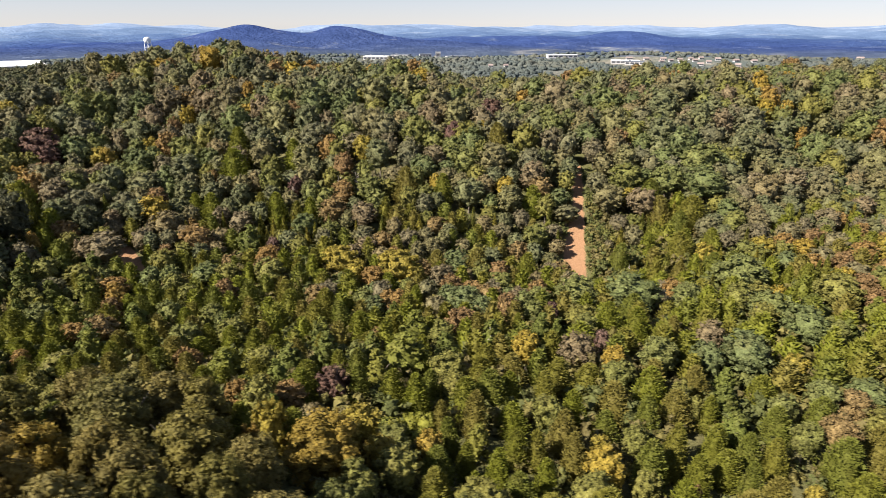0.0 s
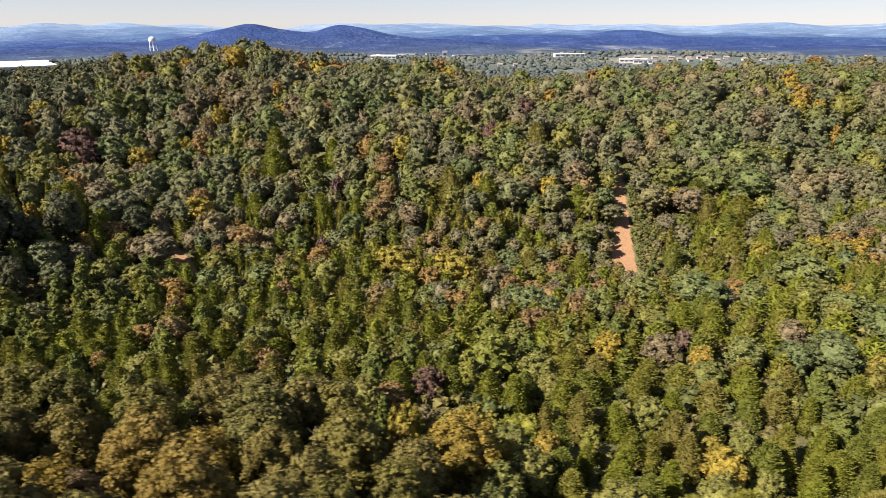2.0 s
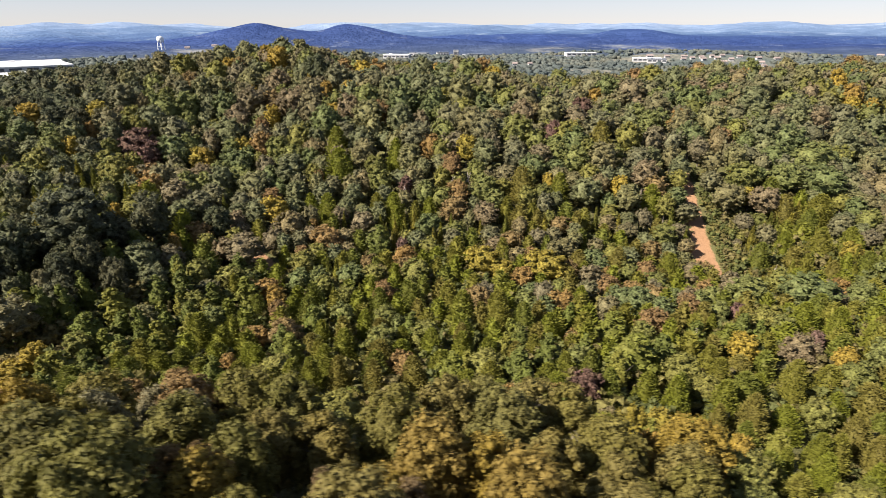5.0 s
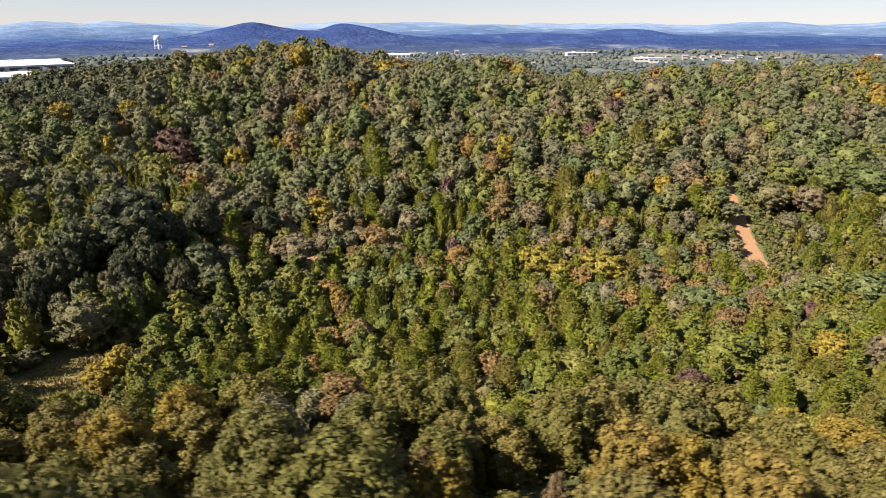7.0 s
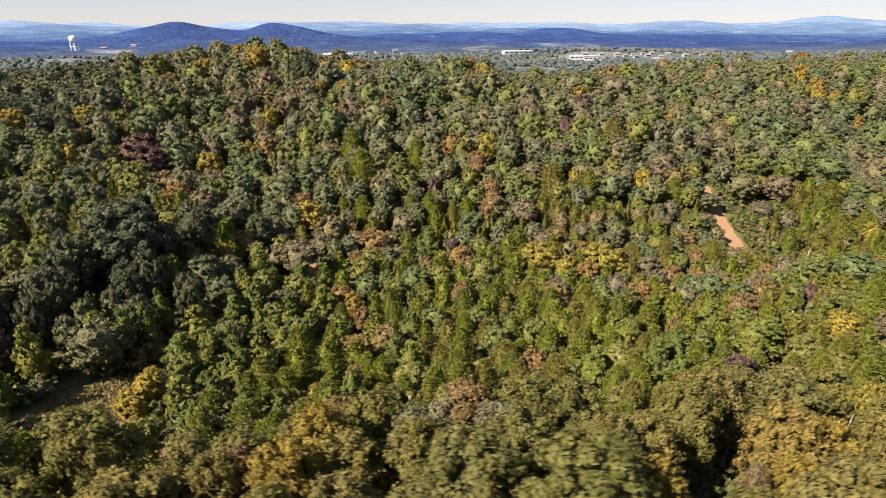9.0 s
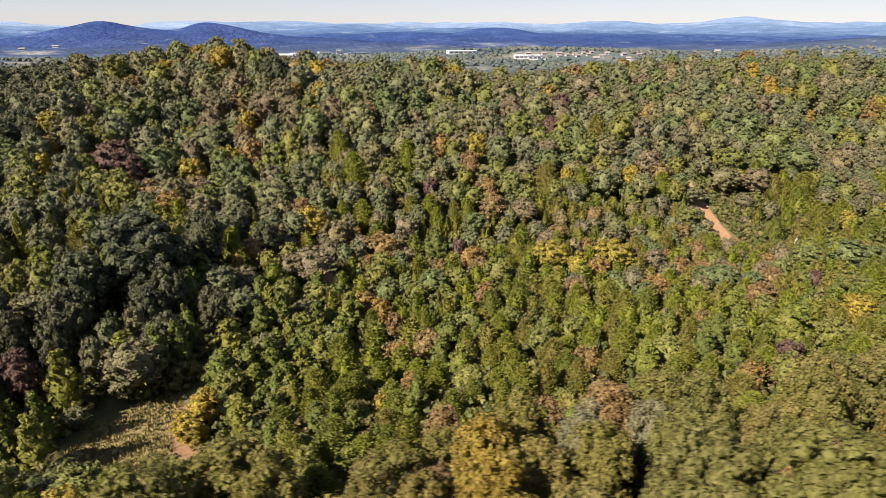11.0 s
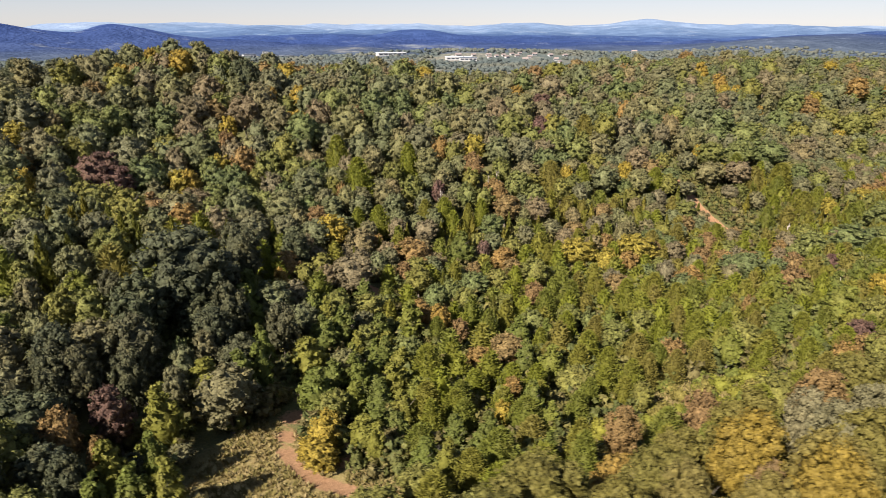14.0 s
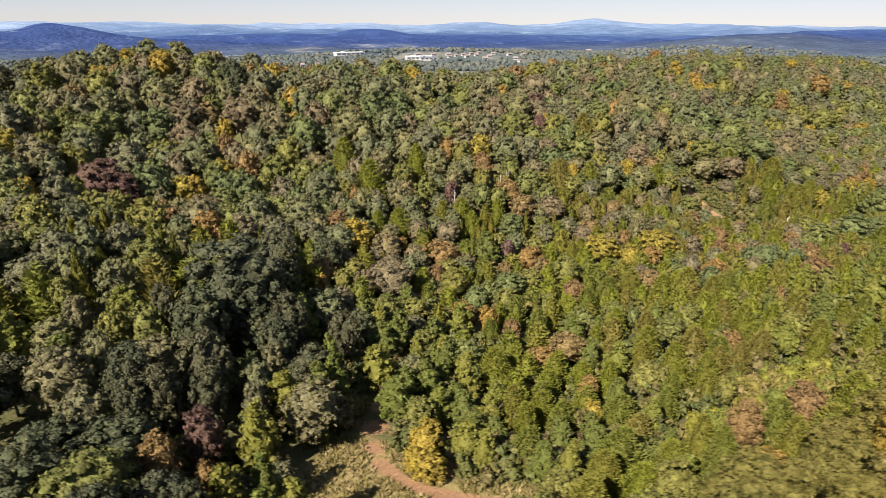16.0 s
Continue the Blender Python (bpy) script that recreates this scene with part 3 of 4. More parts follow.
def crown_of(kind, g, fine):
    R, H, base = SIZE[kind]
    if kind == "pine_tree":
        return pine_crown(g, R, H, base, *((2300, 0.14) if fine else (560, 0.27)))
    if kind == "cedar_tree":
        return cedar_crown(g, R, H, *((420, 0.24) if fine else (130, 0.46)))
    if kind == "bush":
        return broad_crown(g, R, H, base, *((18, 26, 0.17) if fine else (8, 10, 0.3)), fine=fine)
    if kind == "poplar_tree":
        return broad_crown(g, R, H, base, *((34, 26, 0.30) if fine else (16, 14, 0.44)), squeeze=0.5, fine=fine)
    if kind in ("hill_oak", "hill_maple", "hill_beech", "pale_oak"):
        return broad_crown(g, R, H, base, *((64, 96, 0.18) if fine else (12, 12, 0.8)), fine=fine)
    if kind == "dark_oak":
        return broad_crown(g, R, H, base, *((66, 36, 0.29) if fine else (26, 11, 0.52)), fine=fine)
    return broad_crown(g, R, H, base, *((42, 24, 0.31) if fine else (25, 12, 0.41)), fine=fine)


VARIANTS = 5
FINE = {}


def prototype(kind, v):
    g = np.random.default_rng(sum(map(ord, kind)) * 10 + v)
    R, H, base = SIZE[kind]
    top = tagged(new(kind), *WORDS[kind], group=kind.replace("_", " ") + "s")
    stem, limbs = trunk_shape(g, H, base, R, 4 if kind not in ("pine_tree", "cedar_tree") else 0)
    large = kind in ("hill_oak", "hill_maple", "hill_beech", "pale_oak", "dark_oak")
    part("trunk", mesh_from("trunk", *(stem if large else join([stem] + limbs)), [BARK], smooth_faces=True), top)
    for limb in limbs if large else ():
        part("limb", mesh_from("limb", *limb, [BARK], smooth_faces=True), top)
    cv, cf = crown_of(kind, g, True)
    part("crown", mesh_from("crown", cv, cf, [LEAF[kind]], smooth_faces=True), top)
    return top


def place_tree(kind, x, y, scale, high=1.0):
    """One tree as a thing of its own."""
    v = int(rng.integers(VARIANTS))
    m = Matrix.LocRotScale((x, y, float(ground_z(x, y)) - 0.1), Euler((rng.normal() * 0.03, rng.normal() * 0.03, rng.uniform(0, 6.283))), (scale, scale, scale * high))
    if (kind, v) not in FINE:
        FINE[kind, v] = prototype(kind, v), m
    else:
        copy_thing(FINE[kind, v][0], m)


# ---------------------------------------------------------------- where each tree stands
def canopy(x, y):
    """Usual height of the wood at a place: tall on the ridge and the near hill, low in the young pines between."""
    def step(a, b, v):
        return float(smooth(0.0, 1.0, (v - a) / (b - a)))
    h = 9.2 + 2.6 * step(175, 200, y) + 4.4 * step(200, 245, y)
    h = max(h, 9.2 + 5.0 * step(-100, -126, x) * step(75, 100, y))
    return max(h, 17.5 * step(66, 56, y - 0.06 * x) * step(-2, -20, x))


def usual_kinds(x, y):
    """Shares of the kinds that fill in between the trees of the stands."""
    if canopy(x, y) > 9.5 and y < 70:
        return {"hill_oak": 78, "hill_maple": 16, "hickory_tree": 6}
    if y < 74:
        return {"pine_tree": 76, "hickory_tree": 14, "gold_maple": 4, "russet_tree": 3, "poplar_tree": 6}
    if x < -118 and y < 150:
        return {"oak_tree": 26, "poplar_tree": 24, "dark_oak": 46, "hickory_tree": 4}
    if x < -96 and y < 150:
        return {"poplar_tree": 58, "oak_tree": 14, "pine_tree": 18, "brown_oak": 5, "hickory_tree": 6}
    if y < 128:
        return {"pine_tree": 84, "poplar_tree": 6, "hickory_tree": 6, "ash_tree": 2, "russet_tree": 2}
    if y < 160:
        return {"pine_tree": 48, "brown_oak": 9, "russet_tree": 14, "cedar_tree": 8, "oak_tree": 3, "ash_tree": 4, "hickory_tree": 10, "gold_maple": 7}
    if y < 186:
        return {"oak_tree": 34, "cedar_tree": 9, "brown_oak": 14, "pine_tree": 22, "hickory_tree": 8, "russet_tree": 4}
    # dark-leaved oaks stand in for a cloud shadow on this hill
    if x < -185 and y > 235:
        return {"dark_oak": 84, "oak_tree": 14, "ash_tree": 2}
    return {"oak_tree": 56, "ash_tree": 18, "hickory_tree": 10, "brown_oak": 12, "russet_tree": 2, "gold_maple": 1.5}


def seen(x, y):
    """The stretch of country that the flight looks over."""
    if y < 22 or y > 425 or x < -150 - 0.5 * (y - 60) - (10 if y < 60 else 0) or x > 70 + 1.05 * y:
        return False
    return True


spots = []


def stand(kind, rows):
    """Single trees of a kind: x, y and half width of the crown. Broad ones stand a little over their neighbours."""
    R, H, base = SIZE[kind]
    for x, y, wide in rows:
        d = float(track_distance(np.array(x), np.array(y)))
        if d < min(0.4 * wide, 0.9) and y > 100 or kind != "gold_maple" and meadow(np.array(x), np.array(y)) > 0.3:
            continue
        usual = min(canopy(x, y), 5.0 + 1.2 * d)
        if kind.startswith("hill") or kind == "pale_oak":
            usual = max(usual, 11.5)
        high = usual * min(1.45, max(0.72, (wide / (2.2 + 0.15 * usual)) ** 0.42)) * (1.12 if kind == "poplar_tree" else 1.15 if kind == "dark_oak" else 1.0)
        spots.append((kind, x, y, wide / R, high / H * R / wide))


stand("hill_oak", [
    (-54, 29, 2.5), (-78, 29, 2.9), (-47, 30, 3.8), (-75, 35, 2.4), (-86, 36, 2.3), (-71, 36, 4.0), (-24, 36, 2.3), (-26, 38, 3.0), (-19, 39, 2.6), (-58, 41, 2.7),
    (-31, 42, 3.0), (-91, 42, 2.4), (-57, 45, 2.7), (-75, 45, 3.1), (-66, 45, 3.4), (-94, 46, 2.4), (-47, 49, 3.2), (-57, 53, 3.4), (-62, 53, 3.6), (-41, 54, 3.5),
    (-27, 54, 3.2), (-36, 55, 3.4), (-31, 55, 3.6)])
stand("hill_maple", [
    (-58, 34, 2.7), (-46, 35, 2.4), (-85, 41, 2.9), (-42, 41, 3.5), (-83, 50, 3.0)])
stand("hill_beech", [
    (-50, 35, 1.3), (-44, 35, 1.7), (-59, 36, 2.4), (-62, 36, 2.0), (-89, 43, 1.6), (-68, 53, 3.4), (-65, 54, 1.7), (-83, 66, 2.4)])
stand("pale_oak", [
    (-74, 48, 3.0), (-66, 49, 2.8), (-71, 52, 2.5)])
stand("gold_maple", [
    (-21, 49, 1.3), (-20, 54, 2.0), (48, 57, 1.5), (-8, 58, 2.2), (-2, 62, 1.8), (22, 65, 1.8), (-11, 65, 2.8), (62, 87, 2.2), (-88, 88, 1.7), (-118, 89, 3.1),
    (31, 89, 2.3), (16, 95, 3.2), (79, 122, 1.8), (-38, 140, 2.6), (-24, 146, 3.3), (-12, 148, 5.7), (-115, 151, 2.0), (-29, 153, 5.1), (-135, 160, 2.0), (-95, 183, 5.7),
    (22, 198, 3.6), (-3, 201, 2.2), (65, 205, 2.1), (-178, 215, 3.0), (-134, 230, 4.1), (-138, 230, 4.5), (16, 246, 2.3), (-186, 250, 5.0), (161, 259, 2.9), (209, 263, 4.6)])
stand("gold_maple", [
    (-119, 272, 3.9), (152, 277, 4.4), (163, 279, 3.7), (159, 287, 5.1), (-86, 295, 4.3), (-99, 301, 3.4), (276, 305, 6.3), (-137, 306, 2.6), (164, 308, 4.9), (-85, 342, 5.0),
    (-135, 352, 6.8), (-151, 382, 4.0)])
stand("pine_tree", [
    (4, 53, 1.7), (13, 57, 2.0), (7, 58, 2.1), (3, 60, 1.7), (42, 61, 1.9), (35, 62, 2.2), (18, 63, 2.3), (13, 64, 2.0), (10, 64, 2.0), (1, 65, 2.0),
    (47, 65, 2.3), (44, 66, 2.3), (40, 68, 2.4), (-4, 68, 2.3), (34, 68, 2.4), (-0, 71, 1.7), (-113, 73, 1.2), (32, 74, 2.5), (42, 75, 2.0), (21, 76, 2.2),
    (-63, 78, 1.8), (8, 79, 3.3), (-8, 79, 2.6), (-14, 80, 2.6), (-2, 80, 2.4), (17, 81, 2.4), (11, 81, 2.4), (-129, 82, 2.0), (-69, 82, 2.5), (-73, 86, 2.3)])
stand("pine_tree", [
    (-95, 87, 3.2), (-59, 88, 2.7), (-53, 88, 2.3), (-3, 89, 2.1), (-99, 91, 2.6), (8, 92, 2.7), (-27, 93, 2.6), (-63, 94, 2.8), (-32, 96, 2.9), (-4, 97, 2.3),
    (-37, 99, 3.2), (-65, 100, 2.7), (46, 102, 2.3), (-43, 102, 2.8), (40, 104, 3.2), (-37, 104, 2.9), (-49, 106, 2.4), (7, 106, 2.9), (16, 108, 1.7), (35, 108, 3.5),
    (-18, 110, 3.3), (-54, 110, 3.2), (-93, 110, 4.5), (-67, 111, 2.4), (-28, 114, 3.6), (42, 114, 3.5), (-23, 114, 3.7), (-58, 115, 3.1), (-36, 122, 4.0), (-28, 122, 4.1)])
stand("pine_tree", [
    (-73, 124, 2.9), (-85, 125, 2.9), (-56, 127, 3.4), (89, 129, 2.8), (-48, 129, 3.8), (-7, 129, 2.8), (-39, 130, 3.9), (86, 131, 1.9), (72, 141, 3.4), (63, 141, 2.9),
    (20, 147, 2.8), (33, 148, 4.1), (-1, 149, 2.3), (24, 152, 3.7), (-2, 153, 3.6), (10, 155, 3.7), (-38, 156, 3.0), (69, 156, 4.9), (52, 157, 4.0), (-33, 158, 2.7),
    (79, 159, 3.2), (62, 162, 3.6), (73, 162, 3.1), (74, 172, 3.6), (79, 176, 6.1), (71, 180, 4.7), (-50, 187, 2.7), (-45, 187, 3.4), (-80, 190, 4.4), (-57, 190, 4.1)])
stand("pine_tree", [
    (71, 190, 4.5), (31, 191, 4.7), (-86, 192, 3.0), (-63, 192, 3.4), (0, 195, 4.5), (-13, 196, 5.8), (-79, 216, 6.7), (-58, 224, 4.9), (22, 226, 6.1), (-83, 234, 6.6)])
stand("poplar_tree", [
    (-24, 68, 1.5), (-90, 71, 1.3), (-107, 75, 1.1), (-103, 76, 1.9), (-77, 77, 1.5), (-85, 79, 2.1), (-109, 80, 1.4), (-27, 81, 2.3), (-93, 83, 1.9), (-145, 84, 2.4),
    (-141, 85, 2.8), (-137, 85, 2.8), (-11, 85, 2.9), (-110, 86, 2.0), (-82, 89, 2.3), (-7, 90, 5.0), (-144, 91, 2.6), (-22, 92, 3.1), (-139, 93, 2.0), (1, 95, 2.9),
    (-124, 96, 1.9), (-14, 96, 2.2), (-29, 97, 2.5), (-128, 99, 3.4), (-25, 101, 2.6), (-71, 101, 2.9), (10, 102, 2.6), (-138, 102, 3.1), (23, 103, 1.7), (20, 104, 2.4)])
stand("poplar_tree", [
    (-74, 105, 2.8), (-6, 106, 3.6), (-100, 108, 3.0), (-126, 111, 2.7), (-106, 112, 2.7), (-116, 113, 2.7), (-123, 114, 2.7), (-63, 115, 2.0), (-70, 116, 3.0), (-122, 120, 2.4),
    (-103, 124, 1.8), (-97, 129, 2.8), (-105, 130, 3.5), (-89, 131, 3.8), (-108, 134, 2.6), (-61, 168, 4.4)])
stand("dark_oak", [
    (-148, 88, 2.3), (-134, 93, 3.1), (-154, 113, 2.7), (-144, 114, 2.8), (-150, 114, 3.4), (-154, 117, 4.1), (-143, 119, 4.3), (-118, 126, 3.4), (-143, 129, 5.1), (-127, 131, 3.9),
    (-148, 139, 2.6), (-134, 140, 9.3), (-123, 156, 5.3), (-109, 168, 4.5), (-185, 230, 3.6), (-106, 324, 7.0), (-209, 363, 4.8)])
stand("hickory_tree", [
    (26, 58, 1.8), (28, 68, 2.0), (53, 68, 2.3), (-84, 73, 1.4), (16, 73, 2.5), (40, 76, 1.3), (39, 79, 1.9), (-67, 80, 1.8), (1, 87, 3.3), (-114, 93, 2.2),
    (76, 98, 3.2), (-113, 101, 2.7), (-0, 103, 3.0), (90, 118, 4.9), (65, 129, 1.8), (-151, 133, 3.4), (-156, 134, 3.4), (48, 139, 3.2), (-10, 140, 2.2), (-48, 146, 4.2),
    (-164, 148, 2.6), (-150, 160, 4.1), (89, 167, 3.8), (30, 172, 4.6), (129, 181, 3.3), (124, 184, 2.9), (-173, 187, 5.3), (35, 188, 3.8), (-150, 189, 5.6), (-12, 190, 3.6)])
stand("hickory_tree", [
    (65, 198, 5.9), (12, 204, 3.7), (-41, 205, 3.4), (-28, 206, 3.7), (-62, 206, 4.6), (176, 210, 5.3), (109, 214, 4.4), (-90, 214, 3.3), (-66, 218, 4.0), (-168, 220, 4.1),
    (-99, 226, 5.0), (32, 227, 5.6), (-113, 229, 2.9), (9, 230, 5.5), (158, 230, 5.9), (199, 231, 6.8), (-11, 232, 6.0), (-108, 236, 4.6), (195, 241, 6.3), (-101, 245, 5.0),
    (-168, 246, 5.1), (-177, 259, 4.2), (175, 278, 5.9), (-172, 285, 5.2), (216, 303, 6.8), (-161, 323, 6.8), (-183, 336, 6.8), (79, 344, 6.8)])
stand("russet_tree", [
    (32, 57, 1.1), (-31, 73, 2.1), (-146, 95, 1.5), (-82, 96, 1.8), (-151, 100, 2.6), (-14, 106, 1.5), (4, 109, 3.6), (-75, 115, 1.5), (15, 117, 2.9), (-80, 124, 2.3),
    (5, 147, 2.1), (-62, 155, 2.2), (-52, 158, 3.4), (-82, 158, 2.3), (-14, 159, 2.4), (-76, 166, 5.0), (-134, 180, 1.6), (-83, 180, 1.8), (-37, 185, 4.9), (-99, 192, 3.6),
    (-37, 211, 4.0), (-87, 212, 2.3), (-45, 226, 4.2), (-182, 235, 2.8), (-116, 242, 4.6), (195, 256, 5.7), (-120, 260, 3.5), (251, 267, 6.8), (302, 308, 5.5), (-170, 312, 5.1)])
stand("russet_tree", [
    (-156, 344, 3.6), (-17, 348, 6.6), (76, 363, 5.7), (220, 380, 6.8), (124, 387, 5.2)])
stand("brown_oak", [
    (-18, 66, 2.0), (25, 93, 3.3), (52, 98, 3.0), (50, 121, 3.0), (-2, 122, 2.7), (18, 124, 2.8), (13, 133, 2.6), (25, 141, 2.2), (-63, 144, 2.9), (7, 146, 1.8),
    (-87, 149, 2.3), (-97, 154, 6.0), (-103, 155, 3.0), (100, 157, 3.3), (96, 166, 3.5), (98, 171, 2.9), (121, 172, 4.1), (-89, 176, 4.7), (-16, 176, 2.7), (-67, 181, 3.7),
    (-26, 182, 4.4), (67, 184, 5.6), (-75, 185, 3.2), (110, 190, 5.4), (-25, 201, 2.9), (126, 201, 5.7), (32, 204, 5.2), (-69, 208, 3.3), (-109, 221, 4.3), (67, 224, 4.2)])
stand("brown_oak", [
    (42, 225, 4.7), (117, 247, 6.2), (-139, 247, 4.3), (-49, 251, 3.6), (-6, 254, 5.2), (-182, 259, 3.1), (-133, 268, 5.8), (-83, 269, 5.6), (-99, 270, 6.8), (-181, 277, 3.9),
    (261, 279, 5.9), (-112, 280, 6.8), (-132, 285, 6.8), (-103, 290, 6.8), (198, 290, 5.7), (-125, 309, 6.8), (60, 315, 6.8), (-150, 324, 6.1)])
stand("cedar_tree", [
    (-129, 91, 1.5)])
stand("sweetgum_tree", [
    (-18, 79, 2.6), (31, 97, 1.8), (-145, 104, 3.3), (24, 114, 2.0), (-53, 168, 2.2), (-54, 204, 2.6), (-157, 226, 5.3), (-162, 230, 6.7), (4, 234, 4.0), (21, 263, 5.5)])
stand("ash_tree", [
    (53, 75, 2.2), (61, 78, 2.7), (55, 90, 4.4), (48, 90, 2.9), (39, 90, 3.4), (-16, 93, 2.1), (72, 101, 4.6), (70, 110, 4.4), (20, 114, 2.3), (-51, 117, 1.6),
    (9, 118, 3.0), (-64, 120, 2.9), (-136, 121, 1.6), (19, 121, 2.4), (44, 121, 6.5), (57, 122, 3.3), (5, 123, 4.1), (23, 123, 3.0), (2, 125, 3.7), (32, 125, 5.2),
    (6, 126, 3.1), (74, 131, 6.4), (-17, 136, 3.2), (-79, 142, 3.2), (-74, 143, 3.0), (-66, 147, 4.1), (42, 166, 2.8), (-140, 167, 2.0), (91, 176, 3.7), (-45, 178, 4.2)])
stand("ash_tree", [
    (89, 190, 6.8), (-128, 193, 4.7), (78, 195, 5.5), (-26, 196, 4.6), (47, 203, 5.3), (-179, 204, 4.5), (94, 208, 6.8), (9, 211, 5.2), (93, 222, 6.6), (11, 224, 5.1),
    (-92, 225, 3.9), (-120, 226, 4.6), (57, 228, 6.4), (-148, 231, 6.5), (-128, 240, 4.0), (158, 244, 6.8), (-91, 256, 6.8), (188, 261, 6.8), (-155, 266, 3.6), (-166, 268, 6.7),
    (-59, 269, 6.8), (-75, 274, 6.8), (77, 277, 6.8), (-160, 278, 6.4), (-142, 280, 6.8), (-179, 283, 4.6), (-185, 303, 6.1), (201, 305, 6.8), (192, 311, 5.5), (274, 316, 6.8)])
stand("ash_tree", [
    (-26, 329, 6.8), (52, 334, 6.8), (-117, 346, 6.8), (143, 358, 6.8), (35, 390, 6.8)])
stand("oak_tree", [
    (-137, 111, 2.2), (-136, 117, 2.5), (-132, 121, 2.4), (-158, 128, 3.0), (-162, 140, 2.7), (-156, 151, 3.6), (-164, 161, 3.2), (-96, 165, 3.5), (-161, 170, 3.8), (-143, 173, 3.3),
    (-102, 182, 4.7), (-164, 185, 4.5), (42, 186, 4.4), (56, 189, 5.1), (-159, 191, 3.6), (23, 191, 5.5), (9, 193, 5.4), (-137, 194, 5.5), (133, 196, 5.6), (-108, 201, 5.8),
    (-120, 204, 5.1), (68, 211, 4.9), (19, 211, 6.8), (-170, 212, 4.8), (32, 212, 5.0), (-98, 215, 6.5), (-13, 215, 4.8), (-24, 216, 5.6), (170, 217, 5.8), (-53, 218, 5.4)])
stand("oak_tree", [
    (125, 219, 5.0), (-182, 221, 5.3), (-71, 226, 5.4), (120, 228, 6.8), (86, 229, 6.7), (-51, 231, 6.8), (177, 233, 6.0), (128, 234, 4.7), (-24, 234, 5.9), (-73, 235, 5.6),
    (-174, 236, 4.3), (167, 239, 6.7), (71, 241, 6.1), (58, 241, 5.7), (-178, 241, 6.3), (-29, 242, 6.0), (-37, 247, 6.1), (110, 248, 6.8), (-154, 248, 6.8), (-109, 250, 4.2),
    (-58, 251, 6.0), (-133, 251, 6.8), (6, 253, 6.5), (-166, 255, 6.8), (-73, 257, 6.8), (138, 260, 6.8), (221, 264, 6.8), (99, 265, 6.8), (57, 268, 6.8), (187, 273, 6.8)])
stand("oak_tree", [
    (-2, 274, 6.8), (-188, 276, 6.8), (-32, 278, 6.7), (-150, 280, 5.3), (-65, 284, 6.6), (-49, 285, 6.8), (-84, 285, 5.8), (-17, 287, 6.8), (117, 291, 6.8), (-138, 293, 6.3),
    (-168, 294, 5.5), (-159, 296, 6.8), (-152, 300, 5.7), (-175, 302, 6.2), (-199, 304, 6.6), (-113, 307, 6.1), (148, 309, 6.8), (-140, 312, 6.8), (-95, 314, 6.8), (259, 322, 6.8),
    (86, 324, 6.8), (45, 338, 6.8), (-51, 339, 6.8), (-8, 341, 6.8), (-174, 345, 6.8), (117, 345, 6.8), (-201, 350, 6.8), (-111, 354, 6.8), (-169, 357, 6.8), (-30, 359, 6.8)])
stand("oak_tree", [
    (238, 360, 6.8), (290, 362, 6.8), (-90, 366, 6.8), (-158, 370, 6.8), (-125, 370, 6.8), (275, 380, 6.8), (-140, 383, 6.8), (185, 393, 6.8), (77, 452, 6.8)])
stand("cedar_tree", [(-56, 180, 1.6), (-53, 182, 1.6), (-50, 183, 1.7), (-45, 181, 1.6), (-60, 177, 1.7), (-27, 182, 1.6), (66, 147, 1.7), (69, 141, 1.6), (64, 152, 1.7), (58, 150, 1.6), (-61, 183, 1.7), (-67, 182, 1.6)])
stand("gold_maple", [(-116.3, 92.5, 3.0)])
marked = {k: sum(q[0] == k for q in spots) for k in SIZE}
# bushes strewn over the dry slopes between the near hill and the pines
for mx, my, rx, ry in MEADOW[4:]:
    for _ in range(34):
        q, u = rng.uniform(0, 6.283), 1.15 * rng.uniform(0.05, 1) ** 0.5
        spots.append(("bush", mx + rx * u * math.cos(q), my + ry * u * math.sin(q), rng.uniform(0.5, 1.25), rng.uniform(0.8, 1.3)))
STEP = 2.3
taken = {}


def crowded(x, y, r):
    i, j = int(x // 8), int(y // 8)
    for a in (i - 1, i, i + 1):
        for b in (j - 1, j, j + 1):
            for px, py, pr in taken.get((a, b), ()):
                if (px - x) ** 2 + (py - y) ** 2 < ((r + pr) * 0.5) ** 2:
                    return True
    return False


for kind, x, y, s, _ in spots:
    taken.setdefault((int(x // 8), int(y // 8)), []).append((x, y, min(9.0, SIZE[kind][0] * s * 1.5)))
cand = [(i * STEP + rng.uniform(-1, 1), j * STEP + rng.uniform(-1, 1)) for i in range(-170, 240) for j in range(8, 196)]
rng.shuffle(cand)
cand = np.array([c for c in cand if seen(*c)])
clear = track_distance(cand[:, 0], cand[:, 1])
wild = meadow(cand[:, 0], cand[:, 1])
